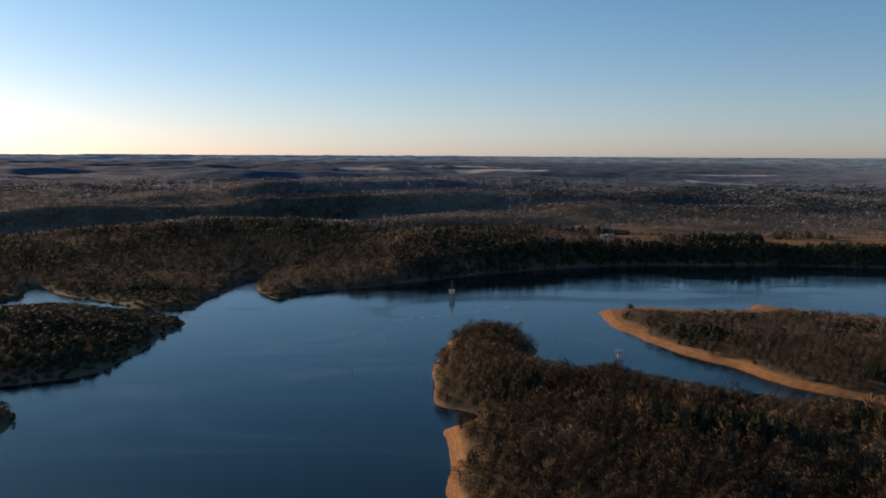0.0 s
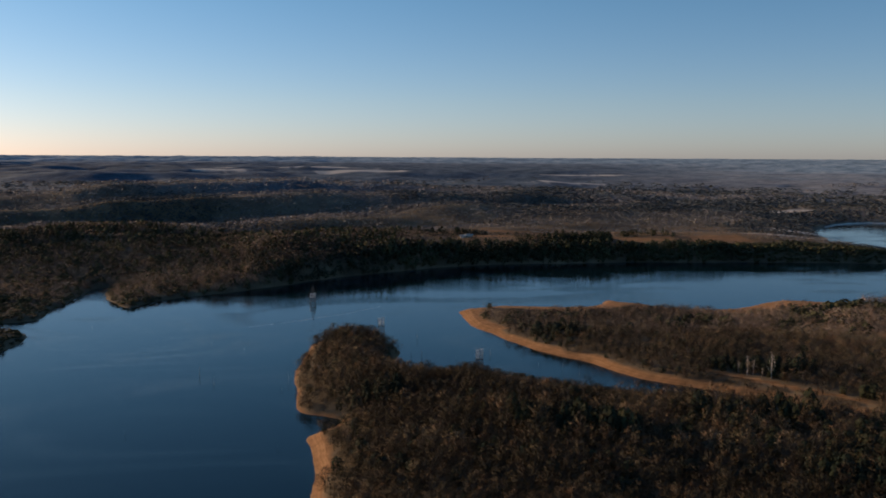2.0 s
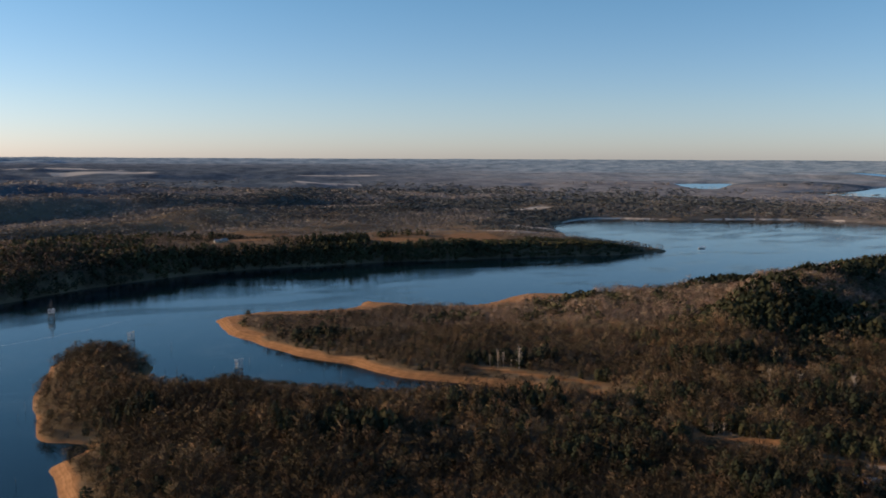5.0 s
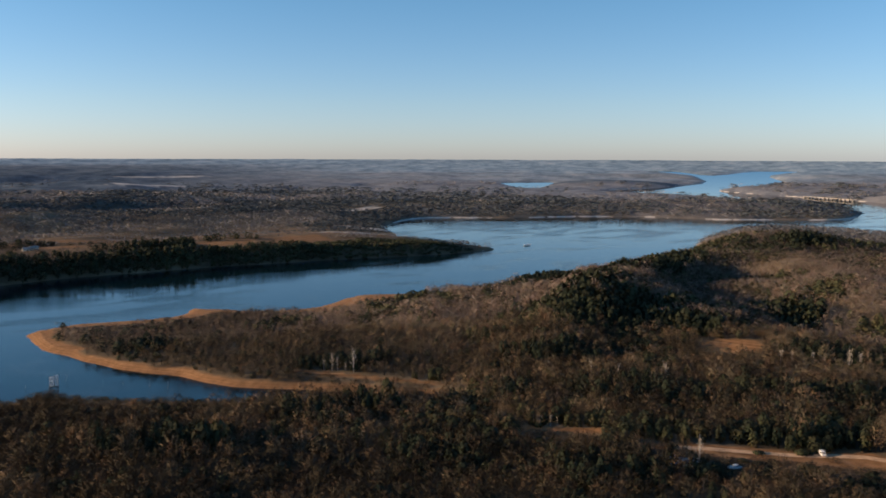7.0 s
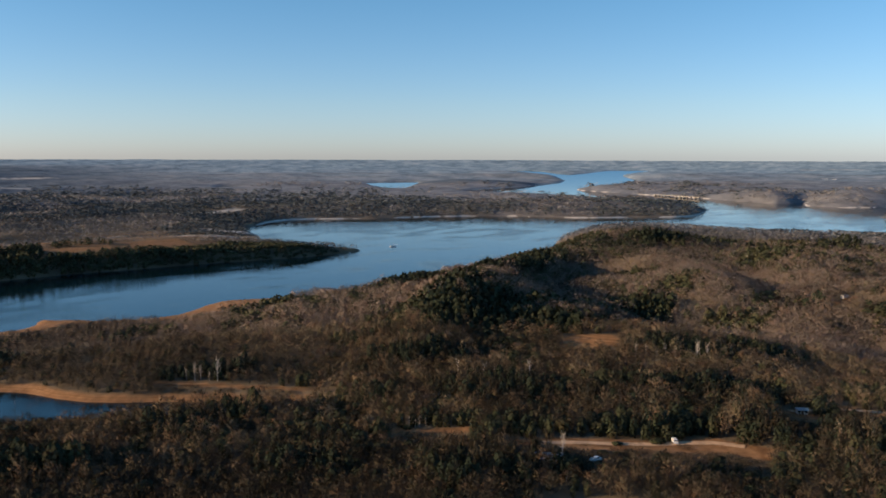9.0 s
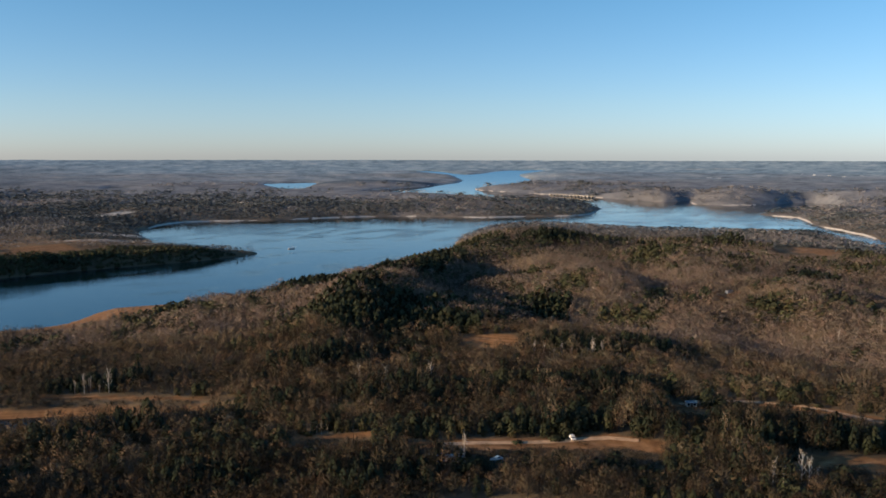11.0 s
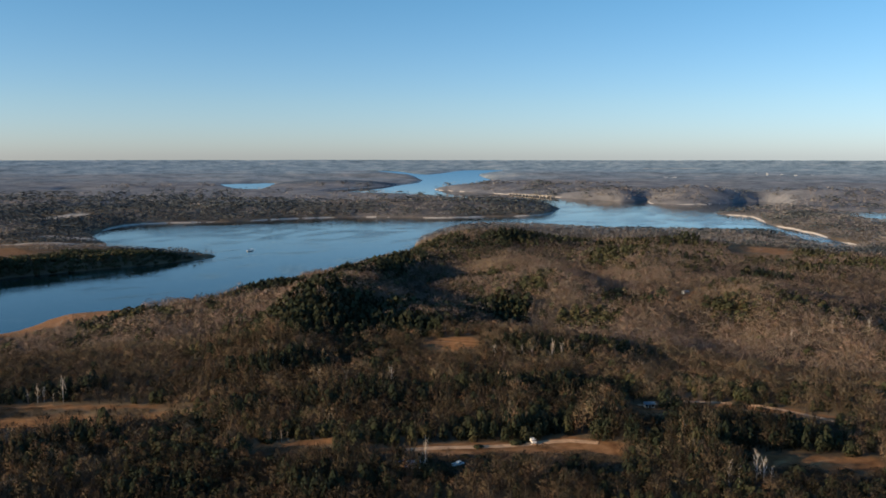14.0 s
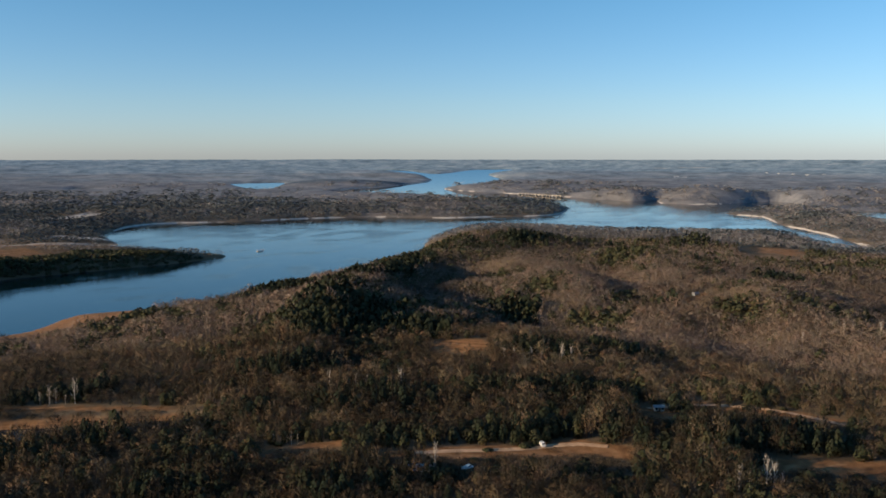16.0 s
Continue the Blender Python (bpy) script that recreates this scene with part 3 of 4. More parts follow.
def planted(templates, x, y, z, high, wide, tone, k):
    """Triangles and tones of many trees, each one of the templates, turned and sized."""
    kinds = rng.integers(0, len(templates), len(x))
    verts, tones, normals = [], [], []
    for n, t in enumerate(templates):
        t, out = crown_normals(t)
        p = np.nonzero(kinds == n)[0]
        a = rng.uniform(0, 2 * math.pi, len(p))
        c, s = np.cos(a)[:, None], np.sin(a)[:, None]
        v = t.reshape(1, -1, 3)
        vx = (v[..., 0] * c - v[..., 1] * s) * (wide[p] * k[p])[:, None] + x[p][:, None]
        vy = (v[..., 0] * s + v[..., 1] * c) * (wide[p] * k[p])[:, None] + y[p][:, None]
        vz = v[..., 2] * (high[p] * k[p])[:, None] + z[p][:, None]
        verts.append(np.stack([vx, vy, vz], -1).reshape(-1, 3))
        tones.append(np.repeat(tone[p], v.shape[1]))
        out = out.reshape(1, -1, 3)
        nx, ny = out[..., 0] * c - out[..., 1] * s, out[..., 0] * s + out[..., 1] * c
        normals.append(np.stack([nx, ny, np.broadcast_to(out[..., 2], nx.shape)], -1).reshape(-1, 3))
    return np.concatenate(verts), np.concatenate(tones), np.concatenate(normals)


def spots(d0, d1, spacing, growth, a0, a1):
    """Scattered places in a sector of the plan, wider apart with distance."""
    xs, ys, d = [], [], d0
    while d < d1:
        step = max(spacing, growth * d)
        a = np.arange(radians(a0), radians(a1), step / d)
        a = a + rng.uniform(-0.45, 0.45, len(a)) * step / d
        r = d + rng.uniform(-0.45, 0.45, len(a)) * step
        xs.append(-np.sin(a) * r), ys.append(np.cos(a) * r)
        d += step
    return np.concatenate(xs), np.concatenate(ys)


# Stands of trees of one kind: x, y, half length, half width, turn in degrees.
# Dark stands: real pines, and pines put in for shaded hollows.
PINE_AND_SHADE_STANDS = [(500, 522, 40, 26, 0), (560, 475, 46, 14, 10), (620, 490, 46, 18, 30), (670, 515, 40, 18, 30), (465, 434, 24, 11, -48), (416, 384, 44, 28, -48), (450, 345, 30, 18, -52), (566, 340, 20, 21, -59), (911, 537, 20, 14, -59), (969, 431, 20, 10, -66), (1078, 371, 16, 10, -71),
               (803, 206, 24, 10, -75), (650, 239, 27, 9, -70), (456, 245, 28, 12, -62), (491, 216, 21, 10, -66), (350, 163, 15, 14, -65), (405, 140, 11, 9, -69)]
MORE_PINES = [(232, 204, 34, 14, -42), (330, 268, 40, 20, -52), (388, 215, 45, 16, -58), (372, 100, 34, 14, -75), (322, 194, 12, 10, -58), (338, 141, 10, 8, -67), (349, 111, 14, 9, -72), (383, 84, 16, 9, -78), (318, 91, 11, 9, -73), (340, 350, 29, 12, -44), (244, 426, 29, 10, -30), (178, 334, 15, 13, -28),
              (448, 404, 44, 12, -48), (275, 314, 17, 12, -41), (205, 346, 24, 12, -30), (196, 263, 20, 12, -40), (30, 395, 18, 10, 0), (110, 330, 30, 10, -20), (165, 538, 20, 10, -20), (317, 271, 20, 12, 0)]
SAPLINGS = [(972, 604, 73, 58, -58), (719, 426, 49, 20, -59), (682, 266, 29, 24, -68), (1007, 325, 105, 22, -72), (663, 212, 46, 12, -72), (609, 293, 27, 10, -64), (564, 167, 86, 32, -73),
            (603, 112, 32, 16, -79), (425, 231, 19, 8, -61), (682, 468, 33, 14, -55), (514, 394, 17, 18, -52), (719, 364, 53, 24, -63), (715, 152, 56, 34, -78), (330, 439, 44, 14, -37), (74, 440, 22, 12, -20)]


def stand(places, x, y):
    """How far a place lies in one of the stands, 0 to 1."""
    out, jag = np.zeros(x.shape), (rolling(x, y, 20, 93) - 0.5) * 0.8
    for ox, oy, along, across, turn in places:
        c, s = math.cos(radians(turn)), math.sin(radians(turn))
        u, v = ((x - ox) * c + (y - oy) * s) / along, ((y - oy) * c - (x - ox) * s) / across
        out = np.maximum(out, smooth(1.3, 0.7, np.hypot(u, v) + jag))
    return out


def evergreen_share(x, y):
    """How many of the trees at a place are cedars and pines."""
    share = 0.05 + 0.19 * smooth(520, 420, np.hypot(x, y)) + 0.30 * smooth(0.50, 0.60, rolling(x, y, 130, 51)) + 0.60 * smooth(0.56, 0.66, rolling(x, y, 38, 57, 2))
    beyond = smooth(930, 1010, y) * smooth(900, 700, x)
    share = share + beyond * (0.04 + 0.94 * smooth(0.50, 0.55, rolling(x / 3.5, y, 75, 53)) - share)
    share = share + (0.10 - share) * smooth(300, 60, x)
    share = np.where((x > -280) & (x <= 90) & (y > 690) & (y < 1010), 0.82, share)
    share = np.where((x > 90) & (x < 720) & (y > 730) & (y < 965 + 0.02 * x), 0.95, share)
    lake_slope = (x > 520) & (x < 900) & (y > 560 + (x - 520) * 0.12) & (y < 720)
    # Lake slope is pine; the left islet's evergreens stand in for backlit shade.
    share = np.where(lake_slope, 0.92, np.where((x < -90) & (y < 800), 0.85, share))
    # Evergreens among the left hills stand in for their shaded side.
    backlit_hill = smooth(260, -40, x) * smooth(700, 770, y)
    share = share + (0.30 - share) * backlit_hill
    headland = (x > 800) & (x < 2050) & (y > 960) & (rolling(x, y, 160, 59) > np.where(x < 1450, 0.25, 0.45))
    share = np.where(headland, 0.88, share)
    share = share + (0.72 + 0.28 * smooth(400, 480, np.hypot(x, y)) - share) * stand(PINE_AND_SHADE_STANDS + MORE_PINES, x, y)
    return share * (1 - 0.9 * brush(x, y)) * (1 - 0.95 * stand(SAPLINGS, x, y))


def wooded(x, y):
    """Keeps the places where trees stand, with the ground's height there."""
    sd = inland(x, y)
    strip, wide = beach(x, y, sd)
    keep = (sd > wide + 0.4) & (openness(x, y) < rng.choice([0.3, 1.1], len(x), p=[0.91, 0.09])) & (rolling(x, y, 45, 61) > 0.08)
    keep &= rng.uniform(0, 1, len(x)) > 0.5 * brush(x, y)
    keep &= rng.uniform(0, 1, len(x)) > 1.0 * smooth(1500, 3700, np.hypot(x, y) * (0.7 + 0.6 * rolling(x, y, 600, 44)))
    x, y, sd = x[keep], y[keep], sd[keep]
    return x, y, height(x, y, sd), sd


def before_open(x, y, clearing, shore):
    """Places on the near side of a clearing or of a wide beach, where the growth is low, 0 to 1."""
    d = np.maximum(np.hypot(x, y), 1)
    a = np.zeros(x.shape)
    for share in (0.35, 0.7, 1.0):
        a = np.maximum(a, openness(x + x / d * clearing * share, y + y / d * clearing * share))
    bx, by = x + x / d * shore, y + y / d * shore
    sd = inland(bx, by)
    strip, wide = beach(bx, by, sd)
    return np.maximum(a, strip * (wide > 4.5) * (sd > 0) * (x > 90))


def tones(x, y, count):
    young = stand(SAPLINGS, x, y)
    # Trees on the near point get a darker tone.
    dark_point = smooth(440, 150, x) * smooth(740, 690, y)
    # Left hills: a higher tone limit stands in for the haze over them.
    hazy_hill = smooth(60, -240, x) * smooth(640, 720, y)
    # Tone patches imitate sunlit and shaded slopes in the twigs' colour.
    patch_tone = (0.36 + 0.05 * smooth(330, 450, x)) * smooth(0.41, 0.56, rolling(x, y, 110, 81)) + 0.20 * smooth(0.36, 0.64, rolling(x, y, 26, 85, 2)) + 0.30 * (smooth(0.25, 0.75, value_noise(x, y, 9, 89)) - 0.4) * smooth(1100, 600, np.hypot(x, y))
    patch_tone = patch_tone + 0.45 * smooth(990, 1040, y) * smooth(1000, 800, x) * (smooth(0.42, 0.58, rolling(x / 4, y, 55, 87)) - 0.35)
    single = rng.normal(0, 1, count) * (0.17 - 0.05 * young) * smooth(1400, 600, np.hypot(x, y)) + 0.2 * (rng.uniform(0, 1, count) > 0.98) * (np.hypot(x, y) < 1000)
    return np.clip(0.12 + 0.08 * smooth(240, 330, x) + 0.14 * smooth(390, 450, x) * smooth(360, 300, y) + 0.11 * smooth(400, 460, np.hypot(x, y)) * smooth(650, 570, np.hypot(x, y)) * smooth(240, 320, x) + 0.05 * smooth(480, 560, x) + patch_tone + 0.03 * young - 0.27 * dark_point - 0.2 * smooth(420, 370, x) * smooth(185, 130, y) * smooth(250, 290, x) - 0.02 * hazy_hill - 0.12 * smooth(-60, 0, x) * smooth(740, 800, y) * smooth(1300, 900, x) + single, 0, 0.68 + 0.2 * hazy_hill)


def woods(name, label, d0, d1, spacing, growth, a0, a1, bare, green, grow=0.0):
    x, y, z, sd = wooded(*spots(d0, d1, spacing, growth, a0, a1))
    d = np.hypot(x, y)
    px, py, pz, k = drawn_in(x, y, z)
    size = np.maximum(1.0, growth * d / spacing)
    low_point = ((x > 95) & (x < 330) & (y > 380) & (y < 700)) | ((x < -90) & (y < 1000))
    high = np.where(low_point, 0.66, 1.0) * (7.4 + 3.0 * rng.uniform(0, 1, len(x))) * (0.75 + 0.25 * smooth(2, 25, sd)) * (1 + grow * (size - 1) * 0.25)
    wide = high * rng.uniform(0.95, 1.3, len(x)) * np.where(size > 1, 1 + 0.75 * (size - 1), 1)
    wide = wide * np.where(low_point & (y > 380), 1.35, 1.0)
    wide = wide * (1 + 0.22 * smooth(540, 600, d) * smooth(1200, 1100, d))
    large = (rng.uniform(0, 1, len(x)) > 0.9) & (d < 700)
    high, wide = high * np.where(large, 1.2, 0.97), wide * np.where(large, 1.35, 0.97)
    high = high * (1 + 0.6 * stand(PINE_AND_SHADE_STANDS + MORE_PINES, x, y) - 0.15 * stand(SAPLINGS, x, y))
    high = high * (0.72 + 0.6 * rolling(x, y, 22, 99, 2))
    high = high * (1 - 0.35 * smooth(1050, 1250, d))
    shore_scrub = smooth(1.25, 0.75, np.hypot((x - 112) / 62, (y - 428 + 0.55 * (x - 112)) / 26))
    high = high * (1 - 0.55 * shore_scrub)
    high = high * np.where((x < -150) & (y > 560) & (y < 715), 0.5, 1.0)
    north_bank = (x > -60) & (x < 720) & (y > 740) & (y < 975 + 0.02 * x)
    high, wide = high * np.where(north_bank, 1.35 - 0.5 * smooth(330, 450, x) - 0.42 * smooth(450, 560, x), 1.0), wide * np.where(north_bank, 1.15, 1.0)
    low_scrub = before_open(x, y, np.where(d < 440, 22.0, np.where((d > 900) & (x > 900), 60.0, 13.0)), 26.0) if d0 < 1200 else np.zeros(len(x))
    high = high * (1 - 0.82 * low_scrub) * np.where(openness(x, y) >= 0.3, 0.3, 1.0) * (1 - 0.55 * brush(x, y))
    lot = rng.uniform(0, 1, len(x)) if d0 < 1000 else np.clip(rolling(x, y, 240, 77) * 2.2 - 0.6 + rng.normal(0, 0.10, len(x)), 0.02, 0.98)
    is_green = lot < evergreen_share(x, y) * (1 - 0.8 * low_scrub)
    # Tone rises with distance, a share of the haze put into the trees.
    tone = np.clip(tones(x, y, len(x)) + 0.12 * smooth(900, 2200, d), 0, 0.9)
    # Needles toned darker in these stands, which paints in the hollows' shade too.
    tone = np.where(is_green, tone - (0.2 + 0.25 * smooth(380, 460, d)) * stand(PINE_AND_SHADE_STANDS + MORE_PINES, x, y) - 0.2 * ((x > 520) & (x < 900) & (y > 560) & (y < 720)), tone)
    # Farther rings take the haze-coloured twigs and needles.
    for kind, pick, templates, mat in (("bare", ~is_green, bare, FAR_HAZE_WOOD if d0 > 1100 else MID_HAZE_WOOD if d0 > 500 else BARE_WOOD), ("evergreen", is_green, green, FAR_HAZE_NEEDLES if d0 > 1100 else NEEDLES)):
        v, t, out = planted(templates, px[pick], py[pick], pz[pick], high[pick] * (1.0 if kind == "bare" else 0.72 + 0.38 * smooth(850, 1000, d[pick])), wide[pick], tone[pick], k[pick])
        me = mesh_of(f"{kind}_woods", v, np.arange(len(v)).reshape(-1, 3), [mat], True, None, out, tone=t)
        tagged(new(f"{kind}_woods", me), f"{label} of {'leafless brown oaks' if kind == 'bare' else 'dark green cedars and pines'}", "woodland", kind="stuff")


NEAR_BARE = [bare_tree(n, 5, 180, 0.72, 0.33, 0.08) for n in range(6)]
NEAR_GREEN = [cedar(20 + n, 56, 0.28) for n in range(5)]
MID_BARE = [bare_tree(40 + n, 2, 84, 0.95, 0.36, 0.05) for n in range(6)]
SHORE_BARE = [bare_tree(50 + n, 0, 32, 1.7, 0.38, 0.02) for n in range(6)]
MID_GREEN = [cedar(60 + n, 16, 0.29) for n in range(4)]
FAR_BARE = [bare_tree(80 + n, 0, 10, 6.0, 0.42, 0.0) for n in range(5)]
FAR_GREEN = [cedar(90 + n, 5, 0.34) for n in range(4)]

# ---- things ----
STEEL, WHITE_PAINT = plain("weathered_steel", (0.09, 0.085, 0.08), 0.6, 0.6), plain("white_painted_steel", (0.66, 0.64, 0.60), 0.5, 0.0)
CONCRETE, DIRT = plain("pale_concrete", (0.33, 0.30, 0.26), 0.9), plain("dry_dirt", (0.52, 0.34, 0.20), 0.95, 0.0, 0.3, 0.4)
VAN_PAINT, GLASS_DARK, RUBBER = plain("white_car_paint", (0.80, 0.79, 0.76), 0.3, 0.0, 0.04), plain("dark_window_glass", (0.02, 0.025, 0.03), 0.08), plain("tyre_rubber", (0.02, 0.02, 0.02), 0.8)
DEAD_WOOD, PALE_BARK = plain("grey_dead_wood", (0.20, 0.17, 0.14), 0.9, 0.0, 0.3), plain("pale_bark", (0.42, 0.37, 0.31), 0.85, 0.0, 0.25)
TARP, SIDING, ROOF_GREY = plain("blue_tarpaulin", (0.20, 0.27, 0.42), 0.6), plain("cream_siding", (0.60, 0.55, 0.46), 0.8), plain("pale_metal_roof", (0.50, 0.52, 0.52), 0.45, 0.3)
ROOF_TEAL, WOOD_DOOR = plain("blue_grey_metal_roof", (0.25, 0.40, 0.50), 0.45, 0.2), plain("brown_door_paint", (0.14, 0.08, 0.05), 0.7)
PALE_SOIL = plain("pale_bank_soil", (0.52, 0.48, 0.43), 0.95, 0.0, 0.25, 0.05)
FOAM = plain("white_foam", (0.62, 0.66, 0.70), 0.9)
BARK = plain("brown_bark", (0.085, 0.065, 0.05), 0.95, 0.0, 0.3, 6.0)


def ground_at(x, y):
    return float(height([x], [y])[0])


def empty(name, m, label, category, group=""):
    ob = new(name)
    ob.matrix_basis = m
    return tagged(ob, label, category, group)


def box(bm, x0, x1, y0, y1, z0, z1, bevel=0.0):
    got = bmesh.ops.create_cube(bm, size=1.0)["verts"]
    for v in got:
        v.co = Vector((x0 + (v.co.x + 0.5) * (x1 - x0), y0 + (v.co.y + 0.5) * (y1 - y0), z0 + (v.co.z + 0.5) * (z1 - z0)))
    if bevel:
        bmesh.ops.bevel(bm, geom=list({e for v in got for e in v.link_edges}), offset=bevel, segments=2, affect="EDGES")
    return bm


def rod(bm, a, b, r0, r1=None, sides=6):
    """A tapered rod from a to b."""
    a, b = Vector(a), Vector(b)
    made = bmesh.ops.create_cone(bm, cap_ends=True, segments=sides, radius1=r0, radius2=r0 if r1 is None else r1, depth=(b - a).length)["verts"]
    turn = (b - a).to_track_quat("Z", "Y").to_matrix().to_4x4()
    bmesh.ops.transform(bm, matrix=Matrix.Translation((a + b) / 2) @ turn, verts=made)
    return bm


# Old towers that stand in the lake.
def lake_tower(x, y, turn, mast, sunk=0.0):
    tower = empty("lake_tower", pose(x, y, sunk, 0, 0, turn), "old dark steel tower with white frames standing in water" if not mast else "old dark steel tower with white frames and lattice mast in water", "tower", "towers standing in the lake")
    for sx in (-1, 1):
        for sy in (-1, 1):
            part("leg", rod(bmesh.new(), (sx * 2.2, sy * 1.5, -4), (sx * 1.9, sy * 1.2, 4.0), 0.22), STEEL, tower)
    for sy in (-1, 1):
        part("brace", rod(rod(bmesh.new(), (-2.1, sy * 1.4, 0.6), (1.95, sy * 1.25, 3.8), 0.1), (2.1, sy * 1.4, 0.6), (-1.95, sy * 1.25, 3.8), 0.1), STEEL, tower)
    part("platform", box(bmesh.new(), -2.4, 2.4, -1.7, 1.7, 4.0, 4.3, 0.04), STEEL, tower)
    for cx, wide, top in ((-1.15, 0.95, 7.6), (1.35, 0.62, 8.0)) if mast else ((-1.15, 0.95, 9.4), (1.35, 0.62, 9.9)):
        bm = bmesh.new()
        for sx in (-wide, wide):
            for sy in (-0.8, 0.8):
                box(bm, cx + sx - 0.19, cx + sx + 0.19, sy - 0.19, sy + 0.19, 4.3, top, 0.03)
        for h in (4.5, 6.9, top - 0.4):
            for sy in (-0.8, 0.8):
                box(bm, cx - wide + 0.15, cx + wide - 0.15, sy - 0.14, sy + 0.14, h, h + 0.36, 0.02)
            for sx in (-wide, wide):
                box(bm, cx + sx - 0.13, cx + sx + 0.13, -0.65, 0.65, h + 0.02, h + 0.34, 0.02)
        for sy in (-0.8, 0.8):
            rod(bm, (cx - wide, sy, 4.8), (cx + wide, sy, 6.9), 0.11), rod(bm, (cx + wide, sy, 7.2), (cx - wide, sy, top - 0.4), 0.11)
        part("frame", bm, WHITE_PAINT, tower, "white painted steel frame")
    if mast:
        bm = bmesh.new()
        for sx in (-0.8, 0.8):
            for sy in (-0.8, 0.8):
                rod(bm, (sx, sy, 4.3), (sx * 0.4, sy * 0.4, 15.0), 0.09)
        for n in range(6):
            h, w, g = 4.8 + 1.7 * n, 0.8 - 0.07 * n, 0.8 - 0.07 * (n + 1)
            for s in (-1, 1):
                rod(bm, (-w, s * w, h), (g, s * g, h + 1.7), 0.06), rod(bm, (s * w, -w, h), (s * g, g, h + 1.7), 0.06)
        part("mast", bm, STEEL, tower, "dark lattice mast")


lake_tower(4, 712, 5, True)
lake_tower(50, 585, -5, False)
lake_tower(99, 483, -12, False, -0.5)


# Vehicles.
def van(name, x, y, turn, label, pickup=False):
    v = empty(name, pose(x, y, ground_at(x, y) + 0.12, 0, 0, turn), label, "car" if pickup else "van")
    bm = bmesh.new()
    if pickup:
        box(bm, -2.6, 2.5, -0.92, 0.92, 0.45, 1.05, 0.08), box(bm, -0.5, 1.3, -0.85, 0.85, 1.0, 1.75, 0.15)
        box(bm, -2.6, -0.5, -0.92, -0.84, 1.05, 1.3, 0.02), box(bm, -2.6, -0.5, 0.84, 0.92, 1.05, 1.3, 0.02)
    else:
        box(bm, -2.2, 2.3, -0.98, 0.98, 0.4, 1.1, 0.1), box(bm, -2.2, 1.3, -0.94, 0.94, 1.0, 1.8, 0.18)
    part("body", bm, VAN_PAINT, v)
    top, front = (1.62, 1.27) if pickup else (1.65, 1.28)
    part("windscreen", box(bmesh.new(), front, front + 0.05, -0.75, 0.75, 1.2, top, 0.01), GLASS_DARK, v, "dark glass windscreen")
    for s in (-1, 1):
        w = 0.86 if pickup else 0.945
        part("side_window", box(bmesh.new(), 0.1, front - 0.15, s * w - 0.012, s * w + 0.012, 1.2, top, 0.005), GLASS_DARK, v, "dark glass side window")
        for cx in (-1.7, 1.6):
            wheel = part("wheel", rod(bmesh.new(), (cx, s * 0.72, 0.38), (cx, s * 0.98, 0.38), 0.38, sides=14), RUBBER, v, "black rubber wheel")
            part("rim", rod(bmesh.new(), (cx, s * 0.96, 0.38), (cx, s * 1.0, 0.38), 0.22, sides=10), ROOF_GREY, wheel, "grey metal rim")


van("van", 319, 174, 226, "white van parked on the dirt road")
van("pickup_truck", 274, 183, -20, "white pickup truck parked among the trees", True)


# Houses.
def house(name, x, y, turn, size, walls, roof, label, category="house", group="", grow=1.0):
    px, py, pz, k = (float(v) for v in drawn_in(x, y, ground_at(x, y)))
    h = empty(name, pose(px, py, pz - 0.1, 0, 0, turn) @ Matrix.Scale(k * grow, 4), label, category, group)
    l, w, t = size
    part("wall", box(bmesh.new(), -l / 2, l / 2, -w / 2, w / 2, -1.0, t, 0.03), walls, h)
    rise, bm = w * 0.22, bmesh.new()
    c = [bm.verts.new(p) for p in ((-l / 2 - .4, -w / 2 - .5, t - .1), (l / 2 + .4, -w / 2 - .5, t - .1), (l / 2 + .4, 0, t + rise), (-l / 2 - .4, 0, t + rise), (l / 2 + .4, w / 2 + .5, t - .1), (-l / 2 - .4, w / 2 + .5, t - .1))]
    bm.faces.new((c[0], c[1], c[2], c[3])), bm.faces.new((c[3], c[2], c[4], c[5])), bm.faces.new((c[1], c[4], c[2])), bm.faces.new((c[0], c[3], c[5])), bm.faces.new((c[0], c[5], c[4], c[1]))
    bmesh.ops.solidify(bm, geom=bm.faces[:], thickness=0.12)
    part("roof", bm, roof, h, "shallow gabled metal roof")
    for s in (-1, 1):
        for n in range(3):
            cx = (-0.32 + 0.32 * n) * l
            if s < 0 and n == 1:
                part("door", box(bmesh.new(), cx - 0.5, cx + 0.5, s * w / 2 - 0.05, s * w / 2 + 0.03, 0.0, 2.05, 0.01), WOOD_DOOR, h, "brown wooden door")
                continue
            pane = part("window", box(bmesh.new(), cx - 0.6, cx + 0.6, s * w / 2 - 0.05, s * w / 2 + 0.05, 0.9, 2.0, 0.01), GLASS_DARK, h, "dark glass window")
            part("sill", box(bmesh.new(), cx - 0.7, cx + 0.7, s * w / 2 - 0.09, s * w / 2 + 0.09, 0.78, 0.89, 0.01), WHITE_PAINT, pane, "white sill")
    return h


house("trailer_home", 264, 196, -40, (8, 3.2, 2.6), SIDING, ROOF_GREY, "cream trailer home with pale metal roof among trees", "trailer")
house("farmhouse", 402, 154, -55, (4.8, 3.6, 2.3), SIDING, ROOF_TEAL, "cream house with blue-grey metal roof beside the track")
house("cabin", 668, 230, -30, (9, 6, 2.8), WHITE_PAINT, ROOF_GREY, "small white cabin with pale roof in the woods", "cabin", "", 0.55)
